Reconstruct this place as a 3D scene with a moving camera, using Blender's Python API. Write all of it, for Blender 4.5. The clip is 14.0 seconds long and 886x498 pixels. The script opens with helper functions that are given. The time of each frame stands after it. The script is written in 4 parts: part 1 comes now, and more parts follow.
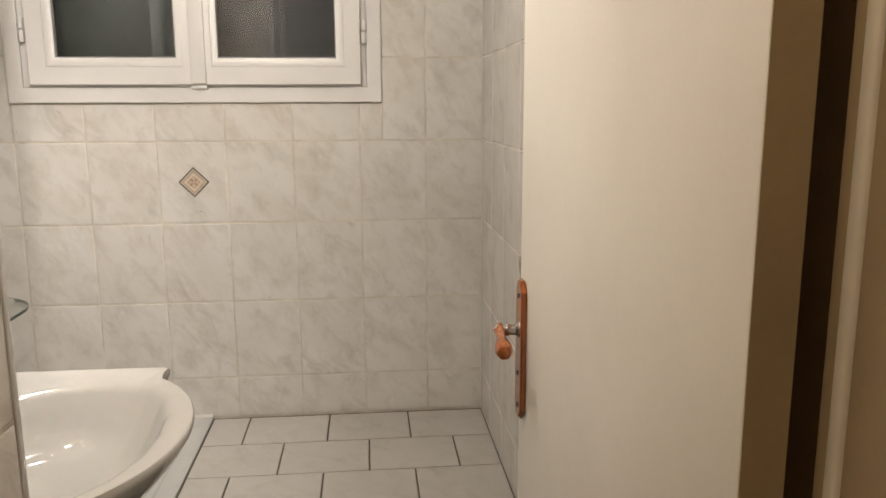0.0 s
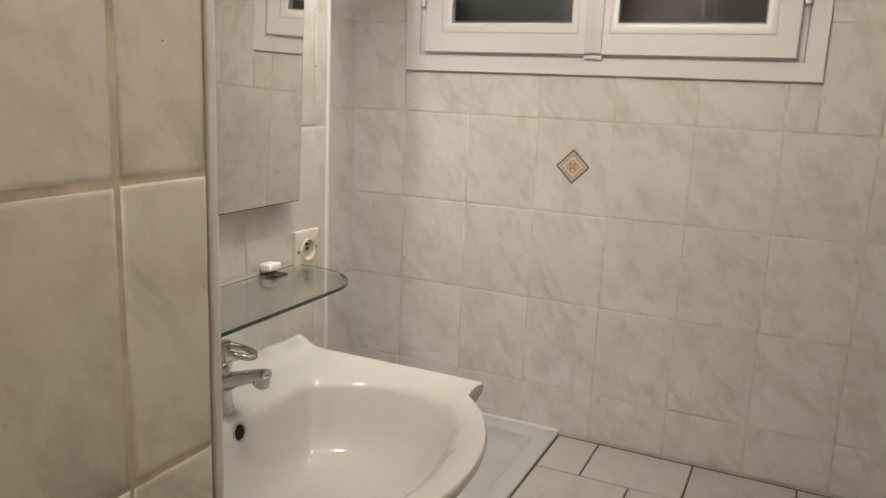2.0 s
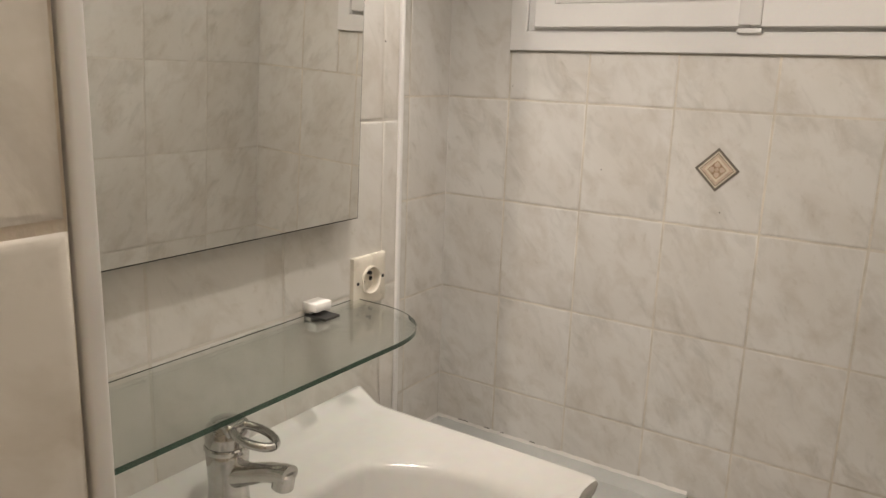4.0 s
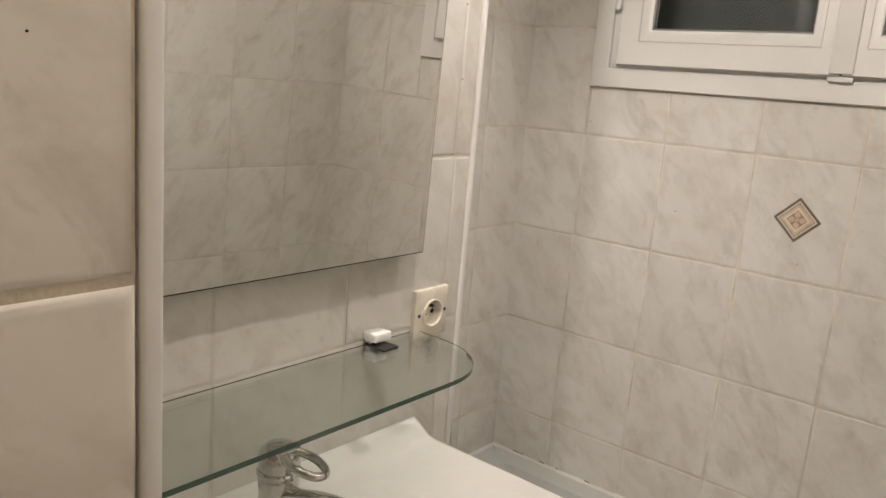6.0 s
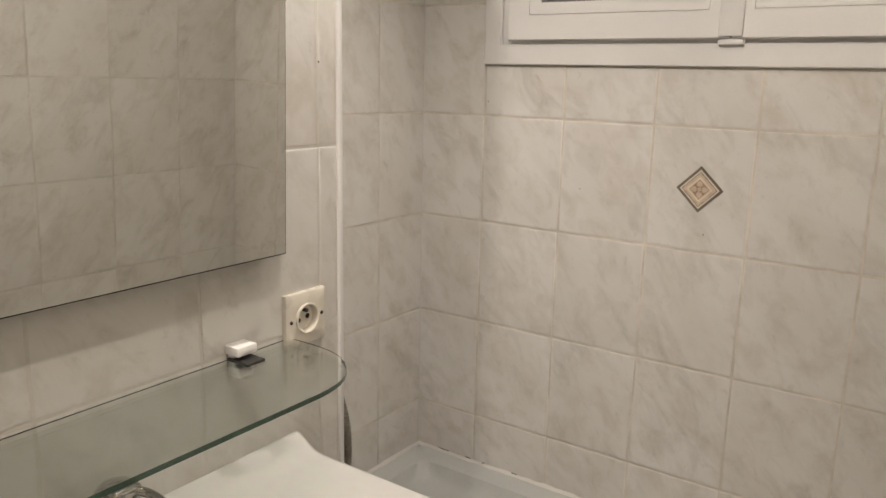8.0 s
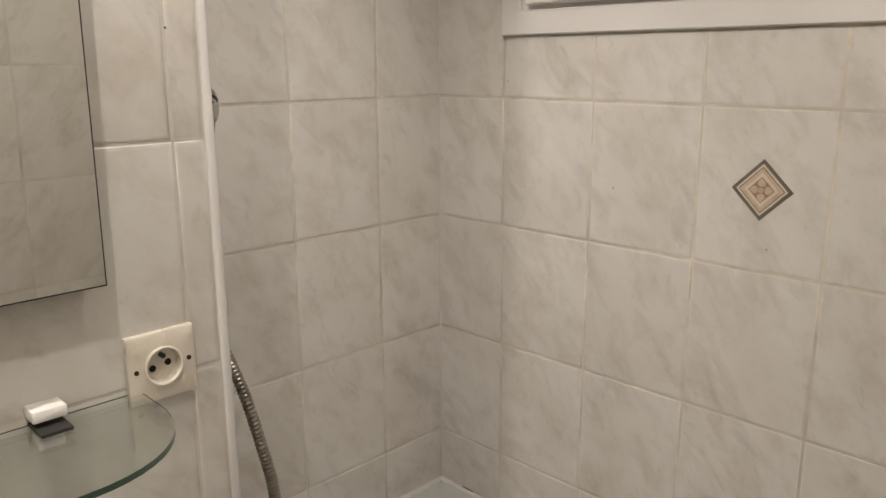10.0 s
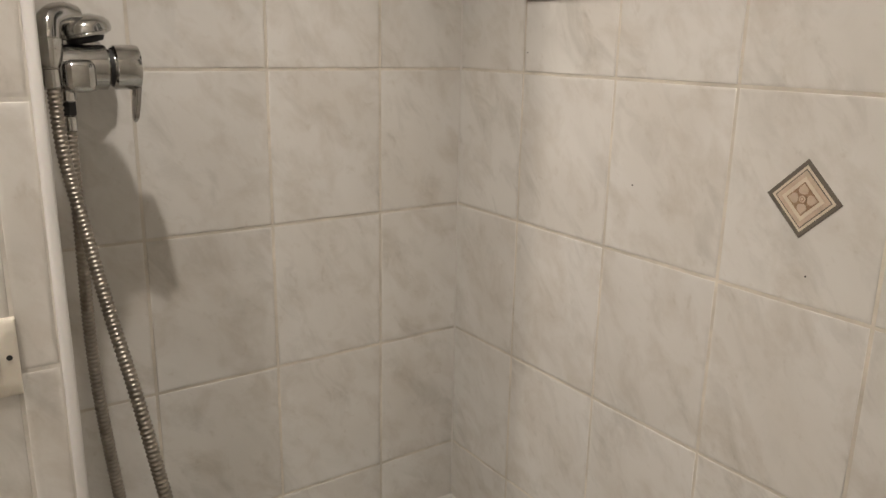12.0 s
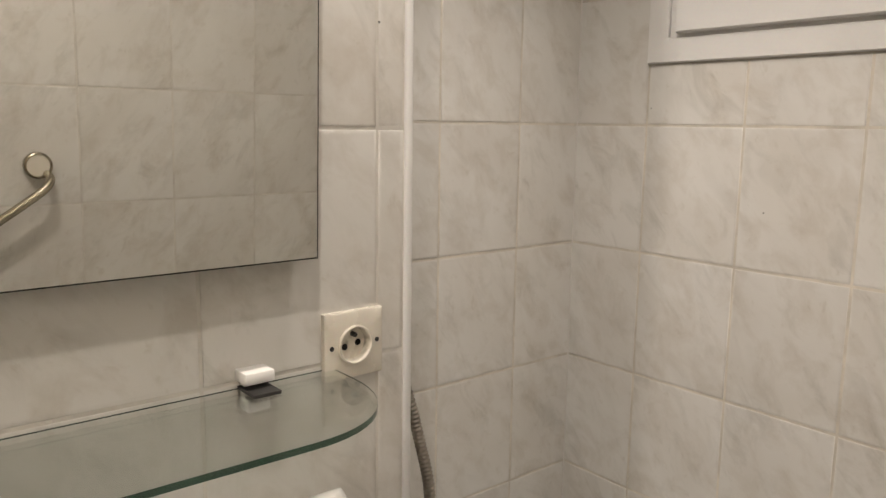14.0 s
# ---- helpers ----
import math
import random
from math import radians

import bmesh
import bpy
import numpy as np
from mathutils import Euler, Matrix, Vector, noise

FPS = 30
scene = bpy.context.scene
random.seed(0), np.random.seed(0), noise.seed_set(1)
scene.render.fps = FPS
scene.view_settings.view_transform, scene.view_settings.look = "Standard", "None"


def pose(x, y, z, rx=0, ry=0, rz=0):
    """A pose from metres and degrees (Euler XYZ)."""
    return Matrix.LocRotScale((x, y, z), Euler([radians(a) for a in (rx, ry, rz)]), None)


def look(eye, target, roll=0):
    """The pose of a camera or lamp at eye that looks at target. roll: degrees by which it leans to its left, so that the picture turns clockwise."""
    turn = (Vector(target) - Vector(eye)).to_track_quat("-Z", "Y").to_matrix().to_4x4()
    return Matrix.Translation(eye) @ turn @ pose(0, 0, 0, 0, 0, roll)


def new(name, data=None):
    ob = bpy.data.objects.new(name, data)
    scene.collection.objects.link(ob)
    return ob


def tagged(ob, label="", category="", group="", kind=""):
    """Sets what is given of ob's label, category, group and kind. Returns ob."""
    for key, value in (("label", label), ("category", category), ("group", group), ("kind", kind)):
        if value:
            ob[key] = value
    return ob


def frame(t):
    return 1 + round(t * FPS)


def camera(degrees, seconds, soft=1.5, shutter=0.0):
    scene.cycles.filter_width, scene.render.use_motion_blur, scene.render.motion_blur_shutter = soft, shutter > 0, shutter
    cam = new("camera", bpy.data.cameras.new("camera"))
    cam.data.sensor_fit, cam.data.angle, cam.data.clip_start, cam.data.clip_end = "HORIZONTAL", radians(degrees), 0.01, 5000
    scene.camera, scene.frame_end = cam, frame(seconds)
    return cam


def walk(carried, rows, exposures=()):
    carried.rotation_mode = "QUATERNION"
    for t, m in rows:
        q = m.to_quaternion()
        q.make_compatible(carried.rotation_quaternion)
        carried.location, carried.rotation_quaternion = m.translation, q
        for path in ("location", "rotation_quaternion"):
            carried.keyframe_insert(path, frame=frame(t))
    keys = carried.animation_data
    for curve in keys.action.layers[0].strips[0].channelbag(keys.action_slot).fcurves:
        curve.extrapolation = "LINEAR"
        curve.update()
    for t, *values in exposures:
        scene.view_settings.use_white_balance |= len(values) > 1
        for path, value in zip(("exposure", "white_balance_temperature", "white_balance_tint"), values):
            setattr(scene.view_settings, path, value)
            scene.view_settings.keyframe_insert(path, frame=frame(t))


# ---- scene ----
cam = camera(59.4, 14.0)
PATH = [
    (0, (0.013, -0.006, 1.343), (0.205, 1.951, 0.976), -0.2),
    (0.5, (-0.042, 0.029, 1.337), (-0.139, 1.989, 0.953), -0.5),
    (1, (-0.03, 0.113, 1.333), (-0.43, 2.032, 0.934), 0.1),
    (1.5, (0.035, 0.259, 1.332), (-0.64, 2.097, 0.925), 1.2),
    (2, (0.063, 0.392, 1.307), (-0.766, 2.166, 0.898), 2.3),
    (2.5, (-0.031, 0.535, 1.33), (-1.036, 2.235, 1.016), 2.5),
    (3, (-0.108, 0.693, 1.331), (-1.163, 2.357, 0.99), 1.9),
    (3.5, (-0.098, 0.722, 1.298), (-1.156, 2.366, 0.874), 1.8),
    (5.8, (-0.074, 0.731, 1.306), (-1.252, 2.275, 0.83), 3.9),
    (6, (-0.08, 0.729, 1.327), (-1.304, 2.255, 0.911), 4.7),
    (6.5, (-0.067, 0.726, 1.36), (-1.369, 2.205, 1.018), 5.4),
    (7, (-0.034, 0.732, 1.352), (-1.279, 2.255, 0.988), 4.7),
    (7.5, (-0.034, 0.761, 1.326), (-1.088, 2.396, 0.862), 3.4),
    (8, (-0.051, 0.857, 1.319), (-1.163, 2.462, 0.887), 1.3),
    (8.5, (-0.071, 0.981, 1.314), (-1.213, 2.564, 0.878), 0.1),
    (8.7, (-0.071, 1.043, 1.315), (-1.219, 2.622, 0.88), -0.5),
    (10.8, (-0.019, 1.397, 1.293), (-1.532, 2.612, 0.809), 1.1),
    (11, (-0.024, 1.457, 1.299), (-1.561, 2.64, 0.814), 1.3),
    (11.5, (-0.026, 1.543, 1.284), (-1.602, 2.665, 0.776), 0.9),
    (12, (-0.019, 1.557, 1.279), (-1.606, 2.66, 0.767), 1.1),
    (12.5, (-0.036, 1.547, 1.319), (-1.659, 2.64, 0.907), 2.5),
    (13, (-0.054, 1.528, 1.35), (-1.688, 2.644, 1.06), 3.9),
    (13.5, (-0.046, 1.393, 1.318), (-1.606, 2.613, 1.041), 2.7),
    (14, (-0.093, 1.139, 1.23), (-1.616, 2.396, 0.915), 0.8),
]
walk(cam, [(t, look(eye, target, roll)) for t, eye, target, roll in PATH],
     exposures=[(0.0, 0.26), (0.5, 0.14), (1.0, 0.11), (2.0, 0.03), (3.5, 0.02), (6.0, 0.03), (7.0, 0.06), (8.5, -0.09), (11.0, -0.11), (12.0, -0.07), (13.0, -0.17), (13.5, -0.17), (14.0, -0.05)])


# ---- light ----
world = bpy.data.worlds.new("night")
scene.world = world
world.use_nodes = True
world.node_tree.nodes["Background"].inputs[0].default_value = (0.010, 0.012, 0.020, 1)
world.node_tree.nodes["Background"].inputs[1].default_value = 0.3

BULBS = [(-0.60, 1.02, 2.08), (-0.28, 1.22, 2.08), (-0.61, 1.635, 2.08)]
# two reflector spots, at the window wall and into the shower, and one bare bulb between them
AIMS = [(-0.93, 2.40, 0.92), None, (-1.12, 2.15, 0.24)]
for at, aim, watts, cone in zip(BULBS, AIMS, (31.5, 18.2, 32.5), (92, 0, 75)):
    bulb_light = bpy.data.lights.new("bulb_light", "SPOT" if aim else "POINT")
    bulb_light.energy, bulb_light.color, bulb_light.shadow_soft_size = watts, (1.0, 0.900, 0.800), 0.020
    lit = new("bulb_light", bulb_light)
    if aim:
        bulb_light.spot_size, bulb_light.spot_blend = radians(cone), 1.0
        lit.matrix_basis = look(at, aim)
    else:
        lit.location = at
# unseen fill lamp, added by the doorway to brighten the door leaf and jambs
hall_light = bpy.data.lights.new("hall_light", "POINT")
hall_light.energy, hall_light.color, hall_light.shadow_soft_size = 10.0, (1.0, 0.82, 0.60), 0.06
new("hall_light", hall_light).location = (-0.25, 0.08, 2.20)


# ---- materials ----
def material(name, base=(0.8, 0.8, 0.8), rough=0.5, metal=0.0, **more):
    m = bpy.data.materials.new(name)
    m.use_nodes = True
    b = m.node_tree.nodes["Principled BSDF"]
    b.inputs["Base Color"].default_value = (*base, 1)
    b.inputs["Roughness"].default_value = rough
    b.inputs["Metallic"].default_value = metal
    for key, value in more.items():
        b.inputs[key.replace("_", " ")].default_value = value
    return m


def node(m, kind, **values):
    n = m.node_tree.nodes.new(kind)
    for key, value in values.items():
        if key in n.inputs:
            n.inputs[key].default_value = value
    return n


def link(m, a, b):
    m.node_tree.links.new(a, b)


def ramp(m, fac, stops):
    n = m.node_tree.nodes.new("ShaderNodeValToRGB")
    while len(n.color_ramp.elements) < len(stops):
        n.color_ramp.elements.new(0.5)
    for e, (at, col) in zip(n.color_ramp.elements, stops):
        e.position, e.color = at, (*col, 1)
    link(m, fac, n.inputs[0])
    return n.outputs[0]


def mix(m, fac, a, b, blend="MIX"):
    n = m.node_tree.nodes.new("ShaderNodeMix")
    n.data_type, n.blend_type = "RGBA", blend
    for value, slot in ((fac, 0), (a, 6), (b, 7)):
        if isinstance(value, (int, float)):
            n.inputs[slot].default_value = value
        elif isinstance(value, tuple):
            n.inputs[slot].default_value = (*value, 1)
        else:
            link(m, value, n.inputs[slot])
    return n.outputs[2]


def bump(m, height, strength, distance):
    n = node(m, "ShaderNodeBump", Strength=strength, Distance=distance)
    link(m, height, n.inputs["Height"])
    link(m, n.outputs[0], m.node_tree.nodes["Principled BSDF"].inputs["Normal"])


def uneven(name, base, rough, amount=0.06, scale=9.0, grain=160.0, relief=0.08, metal=0.0, distance=0.0006):
    """A surface whose tone wanders at two scales, with a fine relief."""
    m = material(name, base, rough, metal)
    b = m.node_tree.nodes["Principled BSDF"]
    co = node(m, "ShaderNodeTexCoord")
    wide = node(m, "ShaderNodeTexNoise", Scale=scale, Detail=5.0, Roughness=0.6)
    fine = node(m, "ShaderNodeTexNoise", Scale=grain, Detail=3.0)
    link(m, co.outputs["Object"], wide.inputs["Vector"])
    link(m, co.outputs["Object"], fine.inputs["Vector"])
    dark = tuple(c * (1 - 2 * amount) for c in base)
    lite = tuple(min(1, c * (1 + amount)) for c in base)
    tone = ramp(m, wide.outputs["Fac"], [(0.3, dark), (0.7, lite)])
    link(m, mix(m, 0.12, tone, fine.outputs["Color"], "SOFT_LIGHT"), b.inputs["Base Color"])
    r = node(m, "ShaderNodeMapRange")
    r.inputs["To Min"].default_value, r.inputs["To Max"].default_value = rough * 0.75, min(1, rough * 1.3)
    link(m, wide.outputs["Fac"], r.inputs["Value"])
    link(m, r.outputs[0], b.inputs["Roughness"])
    if relief:
        bump(m, fine.outputs["Fac"], relief, distance)
    return m


def marbled(name, pale, vein, blot, rough, scale=1.0, lean=1.0, waves=0.10):
    """Glazed tile with soft grey-beige veins that run down to the lower right, different on every tile."""
    m = material(name, pale, rough)
    b = m.node_tree.nodes["Principled BSDF"]
    b.inputs["IOR"].default_value = 1.5
    co = node(m, "ShaderNodeTexCoord")
    info = node(m, "ShaderNodeObjectInfo")
    shift = node(m, "ShaderNodeCombineXYZ")
    times = []
    for k in (37.0, 91.0, 53.0):
        t = node(m, "ShaderNodeMath")
        t.operation = "MULTIPLY"
        t.inputs[1].default_value = k
        link(m, info.outputs["Random"], t.inputs[0])
        times.append(t)
    for t, slot in zip(times, range(3)):
        link(m, t.outputs[0], shift.inputs[slot])
    add = node(m, "ShaderNodeVectorMath")
    add.operation = "ADD"
    link(m, co.outputs["Object"], add.inputs[0])
    link(m, shift.outputs[0], add.inputs[1])
    turn = node(m, "ShaderNodeMapping")
    turn.inputs["Rotation"].default_value = (0, 0, radians(52 * lean))
    link(m, co.outputs["Object"], turn.inputs["Vector"])
    add2 = node(m, "ShaderNodeVectorMath")
    add2.operation = "ADD"
    link(m, turn.outputs[0], add2.inputs[0])
    link(m, shift.outputs[0], add2.inputs[1])

    def leaning(sx, sy, detail, rough_, bend):
        """Noise drawn out along the lean of the veins."""
        stretch = node(m, "ShaderNodeMapping")
        stretch.inputs["Scale"].default_value = (sx * scale, sy * scale, 12.0)
        link(m, add2.outputs[0], stretch.inputs["Vector"])
        n = node(m, "ShaderNodeTexNoise", Scale=1.0, Detail=detail, Roughness=rough_, Distortion=bend)
        link(m, stretch.outputs[0], n.inputs["Vector"])
        return n.outputs["Fac"]

    deep = tuple(c * 0.93 for c in vein)
    veins = ramp(m, leaning(10.0, 21.0, 6.0, 0.66, 0.7), [(0.24, deep), (0.36, vein), (0.50, pale), (0.66, pale), (0.85, tuple(min(1, c * 1.04) for c in pale))])
    spread = ramp(m, leaning(5.5, 7.5, 2.0, 0.5, 0.3), [(0.36, (1, 1, 1)), (0.58, (0.25, 0.25, 0.25)), (1.0, (0.2, 0.2, 0.2))])
    patch = ramp(m, leaning(13.0, 18.0, 5.0, 0.62, 0.4), [(0.26, blot), (0.52, (1, 1, 1)), (1.0, (1, 1, 1))])
    broad = ramp(m, leaning(4.0, 6.0, 3.0, 0.5, 0.3), [(0.32, tuple(c ** 0.55 for c in blot)), (0.60, (1, 1, 1)), (1.0, (1, 1, 1))])
    flecks = ramp(m, leaning(34.0, 50.0, 3.0, 0.6, 0.4), [(0.26, blot), (0.37, (1, 1, 1)), (1.0, (1, 1, 1))])
    tone = mix(m, spread, pale, veins)
    tone = mix(m, 0.9, tone, patch, "MULTIPLY")
    tone = mix(m, 0.8, tone, broad, "MULTIPLY")
    tone = mix(m, 0.5, tone, flecks, "MULTIPLY")
    own = ramp(m, info.outputs["Random"], [(0.0, (0.97, 0.97, 0.97)), (1.0, (1, 1, 1))])
    link(m, mix(m, 1.0, tone, own, "MULTIPLY"), b.inputs["Base Color"])
    wave = node(m, "ShaderNodeTexNoise", Scale=22.0, Detail=2.0)
    link(m, add.outputs[0], wave.inputs["Vector"])
    bump(m, wave.outputs["Fac"], waves, 0.0012)
    return m


TILE = marbled("wall_tile", (0.675, 0.661, 0.634), (0.576, 0.565, 0.537), (0.825, 0.795, 0.755), 0.15)
LEFT_TILE = marbled("near_wall_tile", (0.715, 0.685, 0.638), (0.560, 0.530, 0.485), (0.80, 0.765, 0.715), 0.17, scale=0.72, waves=0.35)
FLOOR_TILE = marbled("floor_tile", (0.475, 0.462, 0.435), (0.415, 0.400, 0.372), (0.88, 0.87, 0.85), 0.33)
GROUT = uneven("grout", (0.600, 0.556, 0.485), 0.9, 0.13, 14.0, 260.0, 0.5, distance=0.001)
PALE_GROUT = uneven("pale_grout", (0.600, 0.572, 0.525), 0.9, 0.10, 14.0, 260.0, 0.5, distance=0.001)
LEFT_GROUT = uneven("brown_grout", (0.59, 0.52, 0.425), 0.9, 0.2, 12.0, 240.0, 0.5, distance=0.001)
FLOOR_GROUT = uneven("floor_grout", (0.13, 0.105, 0.08), 0.95, 0.2, 20.0, 260.0, 0.5, distance=0.001)
PVC = uneven("white_pvc", (0.70, 0.69, 0.68), 0.32, 0.02, 7.0, 220.0, 0.03)
PAINT = uneven("door_paint", (0.80, 0.755, 0.68), 0.42, 0.03, 5.0, 190.0, 0.12)
JAMB = uneven("jamb_paint", (0.80, 0.745, 0.645), 0.45, 0.05, 6.0, 190.0, 0.15)
PLASTER = uneven("plaster", (0.64, 0.62, 0.585), 0.85, 0.04, 4.0, 90.0, 0.3, distance=0.002)
BROWN_PAINT = uneven("brown_paint", (0.40, 0.31, 0.19), 0.5, 0.06, 6.0, 150.0, 0.15)
HALL = uneven("hall_plaster", (0.55, 0.47, 0.36), 0.85, 0.06, 4.0, 90.0, 0.3, distance=0.002)
HALL_FLOOR = uneven("hall_floor", (0.32, 0.26, 0.20), 0.5, 0.15, 3.0, 60.0, 0.1)
CAULK = uneven("caulk", (0.60, 0.58, 0.548), 0.5, 0.05, 9.0, 120.0, 0.1)
CERAMIC = uneven("sanitary_ceramic", (0.565, 0.557, 0.537), 0.085, 0.012, 4.0, 60.0, 0.0)
CERAMIC.node_tree.nodes["Principled BSDF"].inputs["Coat Weight"].default_value = 0.0
TRAY = uneven("tray_enamel", (0.47, 0.48, 0.465), 0.22, 0.04, 6.0, 120.0, 0.05)
CHROME = uneven("chrome", (0.55, 0.545, 0.53), 0.13, 0.10, 30.0, 200.0, 0.02, metal=1.0)
STEEL = uneven("hose_steel", (0.36, 0.33, 0.29), 0.42, 0.15, 40.0, 300.0, 0.05, metal=1.0)
BAR = uneven("bar_metal", (0.47, 0.43, 0.34), 0.16, 0.08, 20.0, 200.0, 0.02, metal=1.0)
DARK = uneven("dark_rubber", (0.02, 0.02, 0.02), 0.6, 0.2, 30.0)
BLACK = material("black_hole", (0.008, 0.007, 0.006), 0.9)
PAD = uneven("dark_pad", (0.035, 0.033, 0.032), 0.5, 0.1, 40.0)
PLASTIC = uneven("cream_plastic", (0.71, 0.665, 0.58), 0.28, 0.03, 12.0, 200.0, 0.03)
WHITE = uneven("white_plastic", (0.85, 0.84, 0.82), 0.35, 0.02, 20.0, 200.0, 0.03)
MIRROR = material("mirror_silver", (0.965, 0.97, 0.945), 0.008, 1.0)
EDGE = material("mirror_edge", (0.03, 0.035, 0.03), 0.25)
BACKING = uneven("mirror_backing", (0.16, 0.12, 0.08), 0.8, 0.1, 20.0)
SHELF = material("shelf_glass", (0.90, 0.965, 0.935), 0.0, Transmission_Weight=1.0, IOR=1.5)
tree = SHELF.node_tree
clear = node(SHELF, "ShaderNodeBsdfTransparent", Color=(0.925, 0.945, 0.933, 1))
shine = node(SHELF, "ShaderNodeBsdfGlossy", Roughness=0.0)
angle_ = node(SHELF, "ShaderNodeLayerWeight", Blend=0.11)
both = node(SHELF, "ShaderNodeMixShader")
link(SHELF, angle_.outputs["Facing"], both.inputs[0])
link(SHELF, clear.outputs[0], both.inputs[1])
link(SHELF, shine.outputs[0], both.inputs[2])
link(SHELF, both.outputs[0], tree.nodes["Material Output"].inputs["Surface"])
SHELF_EDGE = material("glass_edge", (0.012, 0.055, 0.036), 0.10)
seen_through = node(SHELF_EDGE, "ShaderNodeBsdfTransparent", Color=(0.62, 0.78, 0.70, 1))
half_clear = node(SHELF_EDGE, "ShaderNodeMixShader", Fac=0.14)
link(SHELF_EDGE, SHELF_EDGE.node_tree.nodes["Principled BSDF"].outputs[0], half_clear.inputs[1])
link(SHELF_EDGE, seen_through.outputs[0], half_clear.inputs[2])
link(SHELF_EDGE, half_clear.outputs[0], SHELF_EDGE.node_tree.nodes["Material Output"].inputs["Surface"])
PANE = material("window_glass", (0.9, 0.93, 0.92), 0.02, Transmission_Weight=1.0, IOR=1.5)
# near-black colours of the backdrop that stands in for the dark outside
BACKDROP = uneven("shutter", (0.024, 0.028, 0.026), 0.6, 0.25, 10.0, 140.0, 0.2)
BACKDROP_BLUE = uneven("backdrop_blue", (0.017, 0.018, 0.023), 0.6, 0.25, 10.0, 140.0, 0.2)
SEAL = material("grey_seal", (0.16, 0.16, 0.165), 0.5)
DRAIN = material("drain_metal", (0.30, 0.29, 0.28), 0.2, 1.0)
GLOW = material("bulb_glow", (1, 0.9, 0.75), 0.4)
GLOW.node_tree.nodes["Principled BSDF"].inputs["Emission Color"].default_value = (1, 0.82, 0.62, 1)
GLOW.node_tree.nodes["Principled BSDF"].inputs["Emission Strength"].default_value = 6.0


def wooden(name):
    m = material(name, (0.45, 0.16, 0.06), 0.24)
    b = m.node_tree.nodes["Principled BSDF"]
    co = node(m, "ShaderNodeTexCoord")
    mp = node(m, "ShaderNodeMapping")
    mp.inputs["Scale"].default_value = (160.0, 160.0, 9.0)
    link(m, co.outputs["Object"], mp.inputs["Vector"])
    n = node(m, "ShaderNodeTexNoise", Scale=1.0, Detail=4.0, Distortion=0.6)
    link(m, mp.outputs[0], n.inputs["Vector"])
    link(m, ramp(m, n.outputs["Fac"], [(0.3, (0.19, 0.050, 0.013)), (0.55, (0.37, 0.110, 0.028)), (0.8, (0.46, 0.160, 0.045))]), b.inputs["Base Color"])
    b.inputs["Coat Weight"].default_value = 0.3
    bump(m, n.outputs["Fac"], 0.12, 0.0006)
    return m


WOOD = wooden("varnished_wood")


# ---- shapes ----
def box_bm(x0, x1, y0, y1, z0, z1, bevel=0.0, segments=2, bm=None):
    one = bmesh.new()
    bmesh.ops.create_cube(one, size=1.0)
    for v in one.verts:
        v.co = Vector(((x0 + x1) / 2 + v.co.x * (x1 - x0), (y0 + y1) / 2 + v.co.y * (y1 - y0), (z0 + z1) / 2 + v.co.z * (z1 - z0)))
    if bevel:
        bmesh.ops.bevel(one, geom=one.edges[:], offset=bevel, segments=segments, affect="EDGES", profile=0.5)
    return merged(bm, one)


def merged(bm, one):
    if bm is None:
        return one
    me = bpy.data.meshes.new("join")
    one.to_mesh(me)
    bm.from_mesh(me)
    bpy.data.meshes.remove(me)
    one.free()
    return bm


def lathe(profile, m=None, steps=40, bm=None):
    """A turned shape round local z from (radius, height) pairs, placed by m."""
    one = bmesh.new()
    rings = []
    for r, z in profile:
        rings.append([one.verts.new((max(r, 1e-5) * math.cos(a), max(r, 1e-5) * math.sin(a), z)) for a in (2 * math.pi * k / steps for k in range(steps))])
    for a, b in zip(rings, rings[1:]):
        for k in range(steps):
            one.faces.new((a[k], a[(k + 1) % steps], b[(k + 1) % steps], b[k]))
    one.faces.new(rings[0][::-1])
    one.faces.new(rings[-1])
    if m is not None:
        one.transform(m)
    bmesh.ops.recalc_face_normals(one, faces=one.faces[:])
    return merged(bm, one)


def along(a, b):
    """The pose whose z axis runs from a to b, at a."""
    return Matrix.Translation(a) @ (Vector(b) - Vector(a)).to_track_quat("Z", "Y").to_matrix().to_4x4()


def rod(a, b, r, bm=None, steps=24, bevel=0.0):
    n = (Vector(b) - Vector(a)).length
    e = min(bevel, r * 0.6, n * 0.4)
    prof = [(r - e, 0), (r, e), (r, n - e), (r - e, n)] if e else [(r, 0), (r, n)]
    return lathe(prof, along(a, b), steps, bm)


def tube(points, r, steps=14, bm=None, rings=None):
    """A swept round tube; r may be a function of the way along it in metres."""
    one = bmesh.new()
    pts = [Vector(p) for p in points]
    way, last, up = 0.0, None, None
    for i, p in enumerate(pts):
        d = (pts[min(i + 1, len(pts) - 1)] - pts[max(i - 1, 0)]).normalized()
        up = d.orthogonal().normalized() if up is None else (up - d * up.dot(d)).normalized()
        side = d.cross(up)
        way += (p - pts[i - 1]).length if i else 0
        rr = r(way) if callable(r) else r
        ring = [one.verts.new(p + rr * (math.cos(a) * up + math.sin(a) * side)) for a in (2 * math.pi * k / steps for k in range(steps))]
        if last:
            for k in range(steps):
                one.faces.new((last[k], last[(k + 1) % steps], ring[(k + 1) % steps], ring[k]))
        else:
            one.faces.new(ring[::-1])
        last = ring
    one.faces.new(last)
    bmesh.ops.recalc_face_normals(one, faces=one.faces[:])
    return merged(bm, one)


